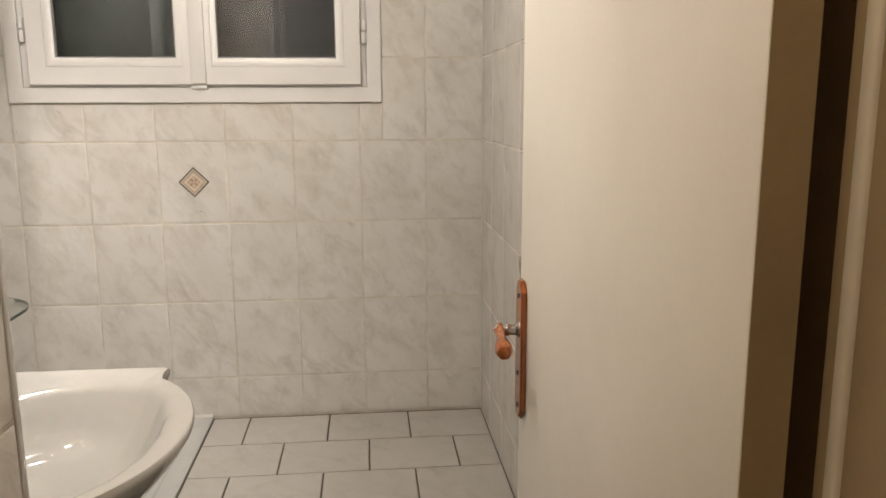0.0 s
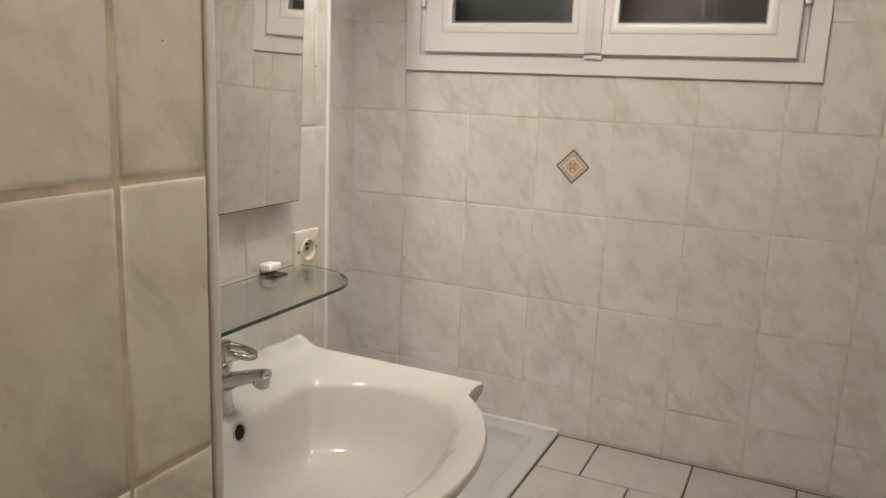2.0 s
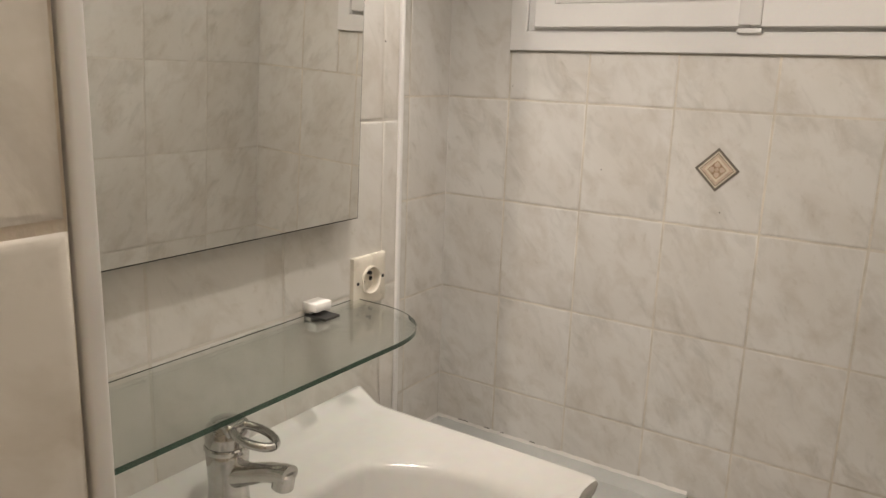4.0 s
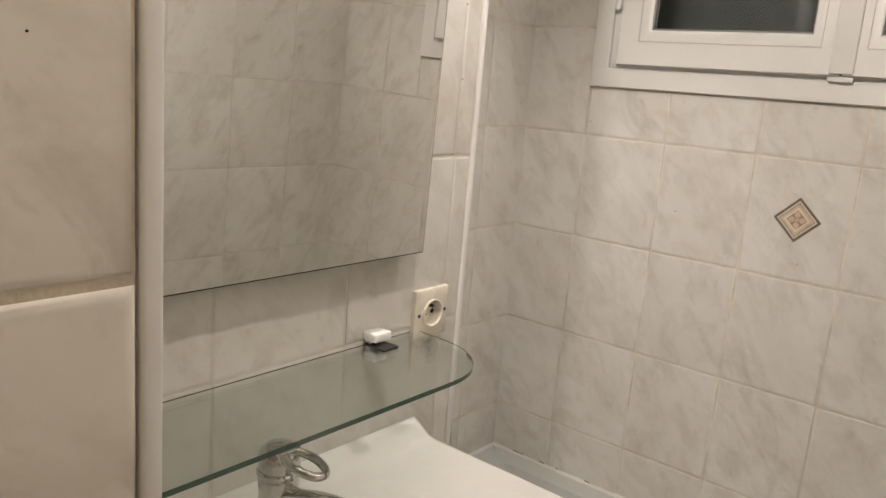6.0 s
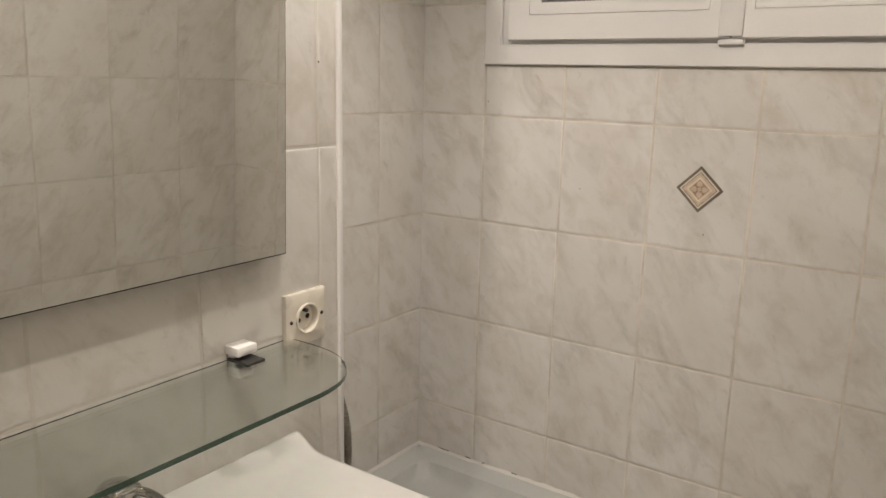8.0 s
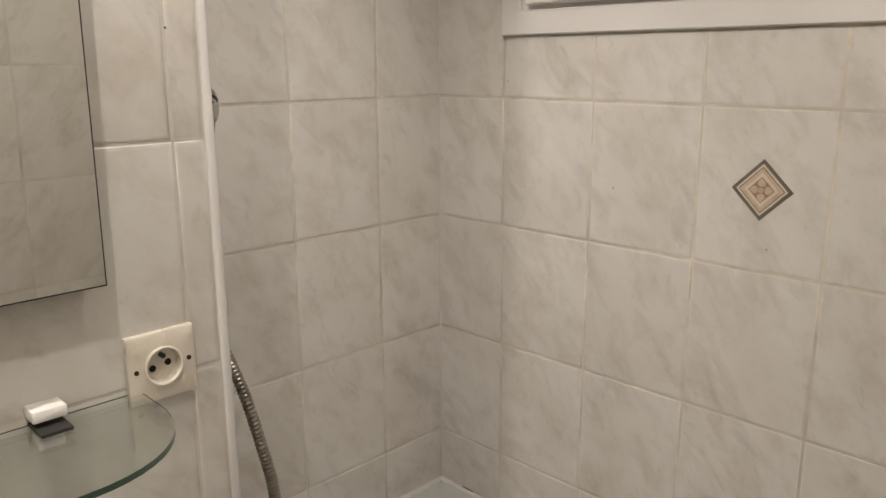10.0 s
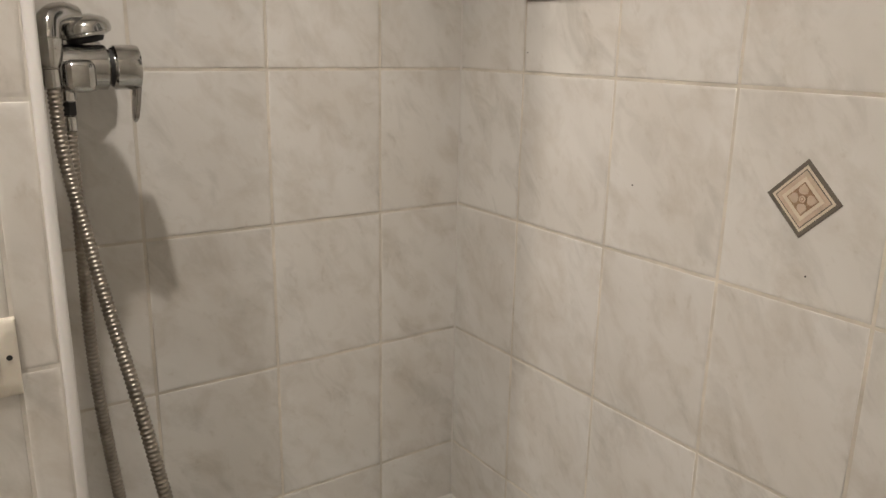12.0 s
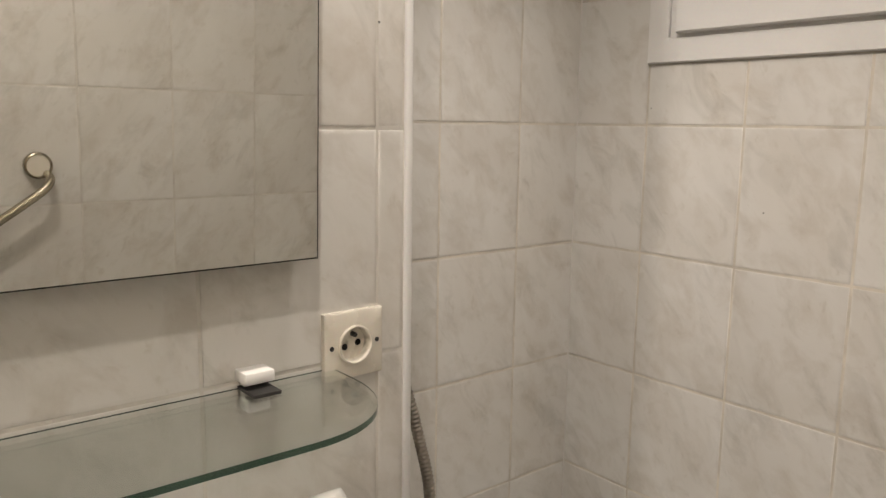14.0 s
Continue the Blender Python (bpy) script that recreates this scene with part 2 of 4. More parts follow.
def spline(knots, n=12):
    """A smooth line through the knots."""
    k = [Vector(p) for p in knots]
    k = [2 * k[0] - k[1]] + k + [2 * k[-1] - k[-2]]
    out = []
    for a, b, c, d in zip(k, k[1:], k[2:], k[3:]):
        for i in range(n):
            t = i / n
            out.append(0.5 * (2 * b + (c - a) * t + (2 * a - 5 * b + 4 * c - d) * t * t + (3 * b - a - 3 * c + d) * t ** 3))
    return out + [k[-2]]


def prism(outline, z0, z1, bevel=0.0, bm=None):
    """A flat plate with the outline (x, y) from z0 to z1."""
    one = bmesh.new()
    low = [one.verts.new((x, y, z0)) for x, y in outline]
    top = [one.verts.new((x, y, z1)) for x, y in outline]
    one.faces.new(low[::-1])
    one.faces.new(top)
    n = len(low)
    for k in range(n):
        one.faces.new((low[k], low[(k + 1) % n], top[(k + 1) % n], top[k]))
    bmesh.ops.recalc_face_normals(one, faces=one.faces[:])
    if bevel:
        rim = [e for e in one.edges if abs(e.verts[0].co.z - e.verts[1].co.z) < 1e-6]
        bmesh.ops.bevel(one, geom=rim, offset=bevel, segments=2, affect="EDGES")
    return merged(bm, one)


def mesh_of(bm, name, mats, smooth=35):
    me = bpy.data.meshes.new(name)
    bm.to_mesh(me)
    bm.free()
    for m in mats if isinstance(mats, (list, tuple)) else [mats]:
        me.materials.append(m)
    if smooth:
        for p in me.polygons:
            p.use_smooth = True
        me.set_sharp_from_angle(angle=radians(smooth))
    return me


def part(name, bm, mat, parent, label="", smooth=35):
    ob = new(name, mesh_of(bm, name, mat, smooth))
    ob.parent = parent
    if parent is not None:
        ob.matrix_parent_inverse = parent.matrix_basis.inverted()
    return tagged(ob, label)


def thing(name, at, label, category, group="", kind=""):
    ob = new(name)
    ob.empty_display_size = 0.05
    ob.location = at
    ob.matrix_basis = Matrix.Translation(at)
    return tagged(ob, label, category, group, kind)


def structure(name, bm, mat, label, category, smooth=0):
    return tagged(part(name, bm, mat, None, label, smooth), label, category, kind="structure")


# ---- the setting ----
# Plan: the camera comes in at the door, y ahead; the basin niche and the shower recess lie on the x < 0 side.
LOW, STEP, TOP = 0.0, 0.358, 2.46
BACK, RIGHT, NEAR_LEFT, MIRROR_X, SHOWER_X = 2.40, 0.372, -0.411, -0.782, -1.186
NICHE0, NICHE1 = 0.922, 1.659
G = 0.0009
WIN = (-1.012, 0.064, 1.349, 2.20)

wall_back = box_bm(-1.40, WIN[0] + 0.03, BACK + G, 2.62, 0.0, TOP)
box_bm(WIN[1] - 0.03, 0.60, BACK + G, 2.62, 0.0, TOP, bm=wall_back)
box_bm(WIN[0] + 0.03, WIN[1] - 0.03, BACK + G, 2.62, 0.0, WIN[2] + 0.03, bm=wall_back)
box_bm(WIN[0] + 0.03, WIN[1] - 0.03, BACK + G, 2.62, WIN[3] - 0.03, TOP, bm=wall_back)
wall_back = structure("wall_back", wall_back, GROUT, "window wall clad in pale grey-beige marbled glazed tiles", "wall")
wall_shower = structure("wall_shower", box_bm(-1.40, SHOWER_X - G, NICHE1 - 0.1, BACK + G, 0.0, TOP), GROUT, "shower wall clad in pale marbled glazed tiles", "wall")
wall_mirror = structure("wall_mirror", box_bm(SHOWER_X - G, MIRROR_X - G, NICHE0 - 0.10, NICHE1 - 0.004, 0.0, TOP), PALE_GROUT, "tiled wall behind the basin, mirror and socket", "wall")
wall_left = structure("wall_left", box_bm(-0.80, NEAR_LEFT - G, 0.52, NICHE0 - 0.008, 0.0, TOP), LEFT_GROUT, "tiled wall end beside the bathroom door", "wall")
wall_right = structure("wall_right", box_bm(RIGHT + G, 0.60, 0.28, BACK + G, 0.0, TOP), PALE_GROUT, "side wall clad in pale marbled glazed tiles", "wall")
structure("floor", box_bm(-1.18, 0.60, 0.28, 1.66, -0.12, LOW - 0.004), FLOOR_GROUT, "bathroom floor in front of the raised shower platform", "floor")
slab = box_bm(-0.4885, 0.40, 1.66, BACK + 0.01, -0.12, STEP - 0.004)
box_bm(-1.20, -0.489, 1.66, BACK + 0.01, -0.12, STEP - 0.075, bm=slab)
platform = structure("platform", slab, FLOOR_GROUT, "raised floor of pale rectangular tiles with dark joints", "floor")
structure("ceiling", box_bm(-1.40, 0.60, 0.28, 2.62, TOP, TOP + 0.12), PLASTER, "plain white plastered ceiling", "ceiling")

# the hall behind the door
structure("hall_floor", box_bm(-1.3, 1.3, -1.6, 0.28, -0.12, LOW), HALL_FLOOR, "dim hall floor", "floor")
structure("hall_ceiling", box_bm(-1.3, 1.3, -1.6, 0.28, TOP, TOP + 0.12), HALL, "plain hall ceiling", "ceiling")
structure("hall_wall_far", box_bm(-1.3, 1.3, -1.72, -1.6, 0, TOP), HALL, "plain hall wall", "wall")
structure("hall_wall_one", box_bm(-1.42, -1.3, -1.6, 0.28, 0, TOP), HALL, "plain hall wall", "wall")
structure("hall_wall_two", box_bm(1.3, 1.42, -1.6, 0.28, 0, TOP), HALL, "plain hall wall", "wall")
front = box_bm(-1.3, -0.475, 0.28, 0.516, 0, TOP)
box_bm(0.36, 1.3, 0.18, 0.28, 0, TOP, bm=front)
box_bm(-0.475, 0.36, 0.28, 0.40, 2.10, TOP, bm=front)
structure("wall_front", front, HALL, "wall with the bathroom doorway", "wall")

# ---- lamp on the ceiling ----
lamp = thing("ceiling_lamp", (-0.605, 1.33, TOP), "white ceiling spotlight bar with three lit bulbs", "lamp")
part("bar", box_bm(-0.025, 0.025, -0.36, 0.36, TOP - 0.03, TOP, 0.006).copy(), WHITE, lamp)
lamp.children[0].matrix_basis = pose(-0.605, 1.33, 0, 0, 0, 0.9)
lamp.children[0].matrix_parent_inverse = lamp.matrix_basis.inverted()
part("arm", rod((-0.59, 1.22, TOP - 0.012), (BULBS[1][0], 1.22, TOP - 0.012), 0.011), WHITE, lamp)
for x, y, z in BULBS:
    part("stem", rod((x, y, TOP - 0.03), (x, y, z + 0.085), 0.008), WHITE, lamp)
    part("bulb_holder", lathe([(0.012, 0.088), (0.020, 0.080), (0.022, 0.045), (0.014, 0.040)], Matrix.Translation((x, y, z))), WHITE, lamp)
    part("bulb", lathe([(0.010, 0.040), (0.014, 0.034), (0.010, 0.028)], Matrix.Translation((x, y, z))), GLOW, lamp, "glowing bulb")

# ---- window ----
window = thing("window_1", (-0.475, BACK, WIN[2]), "white plastic two-sash window, closed, dark outside", "window", kind="structure")
x0, x1, z0, z1 = WIN


def frame_bm(x0, x1, z0, z1, y0, y1, w, bevel):
    bm = box_bm(x0, x1, y0, y1, z0, z0 + w, bevel)
    box_bm(x0, x1, y0, y1, z1 - w, z1, bevel, bm=bm)
    box_bm(x0, x0 + w, y0, y1, z0 + w, z1 - w, bevel, bm=bm)
    box_bm(x1 - w, x1, y0, y1, z0 + w, z1 - w, bevel, bm=bm)
    return bm


def mitred(x0, x1, z0, z1, ins, profile):
    """A mitred frame: profile gives (share of the inset, y); ins the full insets left, right, low and high."""
    bm = bmesh.new()
    prev = None
    for f, y in profile:
        a, b, c, d = x0 + ins[0] * f, x1 - ins[1] * f, z0 + ins[2] * f, z1 - ins[3] * f
        cur = [bm.verts.new(p) for p in ((a, y, c), (b, y, c), (b, y, d), (a, y, d))]
        if prev:
            for k in range(4):
                bm.faces.new((prev[k], prev[(k + 1) % 4], cur[(k + 1) % 4], cur[k]))
        prev = cur
    bmesh.ops.recalc_face_normals(bm, faces=bm.faces[:])
    if bm.faces[:][0].normal.length and sum(f.normal.y * f.calc_area() for f in bm.faces) > 0:
        bmesh.ops.reverse_faces(bm, faces=bm.faces[:])
    return bm


F = BACK
part("window_frame", mitred(x0, x1, z0, z1, (0.055,) * 4, [(0, F + 0.02), (0, F - 0.008), (0.04, F - 0.011), (0.76, F - 0.011), (0.80, F - 0.009), (0.82, F + 0.010), (1.0, F + 0.011), (1.0, F + 0.05)]), PVC, window, smooth=30)
part("inner_frame", mitred(x0 + 0.046, x1 - 0.046, z0 + 0.042, z1 - 0.042, (0.03,) * 4, [(0, F + 0.02), (0, F - 0.006), (0.1, F - 0.007), (0.9, F - 0.007), (1.0, F - 0.005), (1.0, F + 0.05)]), PVC, window, smooth=30)


def sash(a, b, ga, gb):
    F = BACK + 0.013
    full = (ga - a, b - gb, 0.080, 0.080)
    s = part("sash", mitred(a, b, z0 + 0.051, z1 - 0.055, full, [(0, F + 0.004), (0, F - 0.036), (0.03, F - 0.040), (0.645, F - 0.040), (0.65, F - 0.0375), (0.66, F - 0.0375), (0.66, F + 0.0)]), PVC, window, smooth=30)
    part("bead", mitred(a, b, z0 + 0.051, z1 - 0.055, full, [(0.662, F - 0.010), (0.662, F - 0.0395), (0.70, F - 0.0400), (0.84, F - 0.0385), (0.93, F - 0.0360), (0.97, F - 0.0330), (0.97, F - 0.010)]), PVC, s, smooth=50)
    part("seal", mitred(a, b, z0 + 0.051, z1 - 0.055, full, [(0.965, F - 0.020), (0.965, F - 0.0325), (1.02, F - 0.0305), (1.02, F - 0.020)]), SEAL, s, "thin grey rubber seal", 0)
    p = part("pane", box_bm(ga - 0.002, gb + 0.002, F - 0.030, F - 0.026, z0 + 0.132, z1 - 0.132), PANE, s, "dark glass pane", 0)
    p.visible_shadow = False
    return s


sash(-0.943, -0.4690, -0.865, -0.533)
sash(-0.4670, 0.004, -0.410, -0.072)
part("astragal", box_bm(-0.490, -0.446, BACK - 0.0335, BACK - 0.0265, z0 + 0.055, z1 - 0.057, 0.003), PVC, window)
part("catch", box_bm(-0.492, -0.446, BACK - 0.022, BACK - 0.006, z0 + 0.0405, z0 + 0.0505, 0.002), PVC, window)
for hx in (-0.954, 0.0135):
    for hz in (1.520, 2.02):
        h = part("hinge", rod((hx, BACK - 0.021, hz), (hx, BACK - 0.021, hz + 0.034), 0.0075, bevel=0.002), PVC, window)
        rod((hx, BACK - 0.021, hz + 0.036), (hx, BACK - 0.021, hz + 0.070), 0.0075, bevel=0.002)
        part("hinge_pin", rod((hx, BACK - 0.021, hz + 0.036), (hx, BACK - 0.021, hz + 0.070), 0.0065, bevel=0.002), PVC, h)
# added backdrop behind the glass, one tone for each pane's darkness
shutter = thing("shutter", (-0.475, 2.53, WIN[2]), "dark backdrop added outside the window for the darkness there", "shutter", kind="structure")
part("shutter_leaf", box_bm(-0.985, -0.477, 2.530, 2.550, 1.372, 2.18, 0.003), BACKDROP, shutter, "dark grey-green half of the added backdrop")
part("shutter_leaf", box_bm(-0.473, 0.035, 2.530, 2.550, 1.372, 2.18, 0.003), BACKDROP_BLUE, shutter, "dark blue-grey half of the added backdrop")

# ---- corner profiles ----
trim = thing("trim", (-0.411, 0.921, 0), "white plastic corner profile on the tiled wall end", "trim", kind="structure")
part("profile", box_bm(NEAR_LEFT - 0.012, NEAR_LEFT + 0.0018, NICHE0 - 0.0060, NICHE0 + 0.0060, LOW, TOP, 0.0028, 3), PVC, trim)
trim = thing("trim", (-0.782, 1.659, 0), "white plastic corner profile at the shower recess", "trim", kind="structure")
part("profile", box_bm(MIRROR_X - 0.012, MIRROR_X + 0.0025, NICHE1 - 0.008, NICHE1 + 0.003, LOW, TOP, 0.0035, 3), PVC, trim)

for cx_, sgn in ((SHOWER_X, 1), (RIGHT, -1)):
    bm = prism([(cx_ - 0.001 * sgn, BACK + 0.001), (cx_ + 0.0022 * sgn, BACK - 0.0002), (cx_ + 0.0011 * sgn, BACK - 0.0011), (cx_ + 0.0002 * sgn, BACK - 0.0022)], STEP, TOP)
    structure("trim_corner", bm, CAULK, "pale silicone joint in the tiled corner", "joint", 60)

# ---- door and its frame ----
door_frame = thing("door_frame", (0, 0.40, 0), "wooden door frame, brown with a cream moulded edge", "door frame", kind="structure")
part("jamb", box_bm(-0.475, -0.4125, 0.27, 0.540, 0, 2.10, 0.003), BROWN_PAINT, door_frame, "brown painted jamb")
bm = box_bm(-0.44, -0.4045, 0.539, 0.5655, 0, 2.12, 0.006, 3)
box_bm(-0.44, -0.4075, 0.5650, 0.577, 0, 2.12, 0.004, 3, bm=bm)
box_bm(-0.44, -0.4055, 0.5765, 0.5945, 0, 2.12, 0.005, 3, bm=bm)
part("moulding", bm, JAMB, door_frame, "cream moulding with rounded ribs")
part("jamb", box_bm(0.291, 0.366, 0.27, 0.4008, 0, 2.10, 0.003), BROWN_PAINT, door_frame, "brown painted jamb")
part("moulding", box_bm(0.2885, 0.366, 0.4010, 0.4155, 0, 2.10, 0.005, 3), JAMB, door_frame, "cream rounded moulding")
part("rebate", box_bm(0.2912, 0.366, 0.4157, 0.4275, 0, 2.10, 0.002), BROWN_PAINT, door_frame)
part("rebate", box_bm(0.318, 0.366, 0.4277, 0.62, 0, 2.10, 0.002), BROWN_PAINT, door_frame)
part("lintel", box_bm(-0.4125, 0.291, 0.27, 0.40, 2.052, 2.10, 0.003), BROWN_PAINT, door_frame)

DX = 0.2425
door = thing("door_1", (0.26, 0.43, 0.01), "cream-white flush door standing open against the side wall", "door", kind="structure")
part("leaf", box_bm(DX, DX + 0.0305, 0.4295, 1.128, 0.012, 2.04, 0.0025), PAINT, door)
# thin strip that makes the hinge edge browner and darker than the leaf
part("edge_strip", box_bm(DX + 0.0004, DX + 0.0302, 0.4280, 0.4294, 0.012, 2.04), BROWN_PAINT, door, "brown hinge edge")
for hz in (0.25, 1.80):
    part("hinge", rod((DX + 0.0385, 0.436, hz), (DX + 0.0385, 0.436, hz + 0.09), 0.006, bevel=0.002), CHROME, door)
# the plate: long, with chamfered ends and a raised middle
py, pz0, pz1 = 1.096, 0.874, 1.088


def plate_outline(w, a, b, c):
    return [(-w, a + c), (-w + c * 0.8, a), (w - c * 0.8, a), (w, a + c), (w, b - c), (w - c * 0.8, b), (-w + c * 0.8, b), (-w, b - c)]


turned = Matrix(((0, 0, -1, DX), (1, 0, 0, py), (0, 1, 0, 0), (0, 0, 0, 1)))
bm = prism(plate_outline(0.021, pz0, pz1, 0.016), 0.0, 0.009, 0.0025)
bm.transform(turned)
bmesh.ops.recalc_face_normals(bm, faces=bm.faces[:])
plate = part("handle_plate", bm, WOOD, door, "long varnished reddish wooden plate")
bm = None
for z in (pz1 - 0.024, pz0 + 0.020, 0.944):
    bm = rod((DX - 0.0085, py, z), (DX - 0.0105, py, z), 0.0035, bm=bm, steps=12)
part("screw_hole", bm, DARK, plate)
HZ = 1.012
neck = part("lever_neck", lathe([(0.0125, 0), (0.0125, 0.003), (0.0085, 0.006), (0.0085, 0.014), (0.0105, 0.018), (0.0075, 0.022), (0.0075, 0.030), (0.0090, 0.034), (0.004, 0.038)],
                                along((DX - 0.008, py, HZ), (DX - 0.1, py, HZ))), CHROME, door, "nickel lever neck")
part("lever_grip", lathe([(0.005, 0.0), (0.0090, 0.003), (0.0098, 0.010), (0.0078, 0.024), (0.0076, 0.040), (0.0095, 0.058), (0.0122, 0.074), (0.0125, 0.086), (0.0100, 0.095), (0.005, 0.0985), (0.001, 0.099)],
                          along((DX - 0.036, py + 0.012, HZ), (DX - 0.045, py - 0.09, HZ - 0.010))), WOOD, door, "turned wooden lever with a bulbous end")

# ---- grab bar on the side wall ----
bar = thing("grab_bar", (RIGHT, 1.52, 1.075), "polished metal grab bar fixed to the tiled side wall", "grab bar")
knots = [(RIGHT - 0.006, 1.530, 1.056), (RIGHT - 0.028, 1.534, 1.046), (RIGHT - 0.044, 1.522, 1.030), (RIGHT - 0.048, 1.490, 1.006), (RIGHT - 0.048, 1.416, 0.956), (RIGHT - 0.048, 1.31, 0.886), (RIGHT - 0.042, 1.266, 0.856), (RIGHT - 0.024, 1.252, 0.846), (RIGHT - 0.004, 1.250, 0.844)]
part("bar", tube(spline(knots, 8), 0.0092), BAR, bar)
for y, z in ((1.516, 1.072), (1.262, 0.862)):
    out = along((RIGHT - 0.0005, y, z), (RIGHT - 1, y, z))
    flange = part("flange", lathe([(0.0275, 0), (0.0280, 0.006), (0.0270, 0.016), (0.0245, 0.0175), (0.0225, 0.0150), (0.0222, 0.006)], out), BAR, bar)
    part("flange_cap", lathe([(0.0220, 0.004), (0.0220, 0.0135), (0.0210, 0.0145)], out), PLASTIC, flange, "cream cap inside the metal flange")

# ---- mirror ----
mirror = thing("mirror", (MIRROR_X, 1.24, 1.10), "frameless wall mirror with a dark cut edge", "mirror")
part("backing", box_bm(MIRROR_X + 0.001, -0.7575, 0.960, 1.515, 1.110, 1.835), BACKING, mirror)
part("glass", box_bm(-0.7570, -0.7525, 0.950, 1.524, 1.0995, 1.85), EDGE, mirror, "dark cut edge of the glass")
part("silvering", box_bm(-0.7524, -0.7518, 0.9515, 1.5225, 1.101, 1.848), MIRROR, mirror, "clear mirror surface", 0)
mirror.matrix_basis = mirror.matrix_basis @ pose(0, 0, 0, 0, 1.65, 0)

# ---- glass shelf with its brackets ----
shelf = thing("glass_shelf", (MIRROR_X, 1.24, 0.966), "clear glass wall shelf with rounded ends and a green edge", "shelf")
outline = [(MIRROR_X + 0.001, 0.928), (MIRROR_X + 0.001, 1.556)]
for k in range(13):
    a = radians(90 * k / 12)
    outline.append((-0.742 + 0.122 * math.sin(a) ** 0.9, 1.440 + 0.116 * math.cos(a) ** 0.9))
for k in range(13):
    a = radians(90 * k / 12)
    outline.append((-0.742 + 0.122 * math.cos(a) ** 0.9, 1.044 - 0.116 * math.sin(a) ** 0.9))
bm = prism(outline, 0.967, 0.973)
sides = bm.copy()
bmesh.ops.delete(bm, geom=[f for f in bm.faces if abs(f.normal.z) < 0.5], context="FACES")
ends = sides.copy()
bmesh.ops.delete(sides, geom=[f for f in sides.faces if abs(f.normal.z) > 0.5 or f.normal.x < 0.45], context="FACES")
bmesh.ops.delete(ends, geom=[f for f in ends.faces if abs(f.normal.z) > 0.5 or f.normal.x >= 0.45], context="FACES")
# squeezed to a hairline; along the wall it stands in for the contact shadow
for v in ends.verts:
    v.co.z = 0.9727 + (v.co.z - 0.970) * 0.2
plate = part("glass_plate", bm, SHELF, shelf, smooth=30)
for edge_bm, say in ((sides, "dark green cut glass edge"), (ends, "thin arris of the glass, along the wall a drawn contact shadow")):
    cut_edge = part("cut_edge", edge_bm, SHELF_EDGE, plate, say, smooth=30)
    cut_edge.visible_shadow = False
for y in (1.462, 1.018):
    b = part("bracket", box_bm(MIRROR_X, -0.757, y - 0.0155, y + 0.0155, 0.9815, 0.9935, 0.002), WHITE, shelf, "small white plastic shelf bracket")
    # pad made thick and dark to draw in the shade beneath the bracket
    part("pad", box_bm(MIRROR_X + 0.003, -0.742, y - 0.0140, y + 0.0140, 0.9732, 0.9765), PAD, b, "dark pad that also stands in for the shade under the bracket")
    part("clamp_stem", box_bm(MIRROR_X, -0.772, y - 0.010, y + 0.010, 0.955, 0.9820), WHITE, b)
    part("lower_jaw", box_bm(MIRROR_X, -0.760, y - 0.012, y + 0.012, 0.953, 0.9666, 0.002), WHITE, b)

# ---- socket ----
socket = thing("wall_socket", (MIRROR_X, 1.580, 0.997), "cream plastic wall socket with a round earthed outlet", "socket")
SX = MIRROR_X + 0.0082
O = along((SX, 1.580, 0.997), (SX + 1, 1.580, 0.997)) @ pose(0, 0, 0, 0, 0, 90)
bm = bmesh.new()
ringv = {}
for name_, fz, fr in (("back", -0.0082, 0), ("side", -0.0015, 0), ("face", 0.0, 1), ("lip", 0.0, 2)):
    ringv[name_] = []
    for k in range(32):
        a = 2 * math.pi * k / 32
        c, sn = math.cos(a), math.sin(a)
        m_ = max(abs(c), abs(sn))
        sq = 0.0365 if fr == 0 else 0.0340
        p = (sq * c / m_, sq * sn / m_, fz) if fr < 2 else (0.0205 * c, 0.0205 * sn, fz)
        ringv[name_].append(bm.verts.new(p))
for a, b in (("back", "side"), ("side", "face"), ("face", "lip")):
    for k in range(32):
        bm.faces.new((ringv[a][k], ringv[a][(k + 1) % 32], ringv[b][(k + 1) % 32], ringv[b][k]))
bm.transform(O)
bmesh.ops.recalc_face_normals(bm, faces=bm.faces[:])
part("cover_plate", bm, PLASTIC, socket)
ring = part("outlet_ring", lathe([(0.0204, -0.0080), (0.0206, 0.0), (0.0212, 0.003), (0.0200, 0.0042), (0.0186, 0.0036), (0.0180, 0.0), (0.0174, -0.0072), (0.0001, -0.0074)], O), PLASTIC, socket)
for dy, dz in ((-0.0085, -0.0035), (0.0085, -0.0005)):
    part("pin_hole", rod((SX - 0.0076, 1.580 + dy, 0.997 + dz), (SX - 0.0066, 1.580 + dy, 0.997 + dz), 0.0036, steps=14), BLACK, ring)
part("earth_pin", rod((SX - 0.0074, 1.581, 1.007), (SX + 0.001, 1.581, 1.007), 0.0027, bevel=0.001), DARK, ring, "dark earth pin")
for dy in (-0.0285, 0.0285):
    part("screw", rod((SX, 1.580 + dy, 0.997 + dy * 0.03), (SX + 0.0008, 1.580 + dy, 0.997 + dy * 0.03), 0.0026, steps=12), DARK, socket, "dark fixing screw")

# ---- wash basin ----
BY, BZ = 1.240, 0.816
basin = thing("washbasin", (MIRROR_X, BY, 0.66), "white ceramic washbasin with a curved front, fixed to the wall", "washbasin")


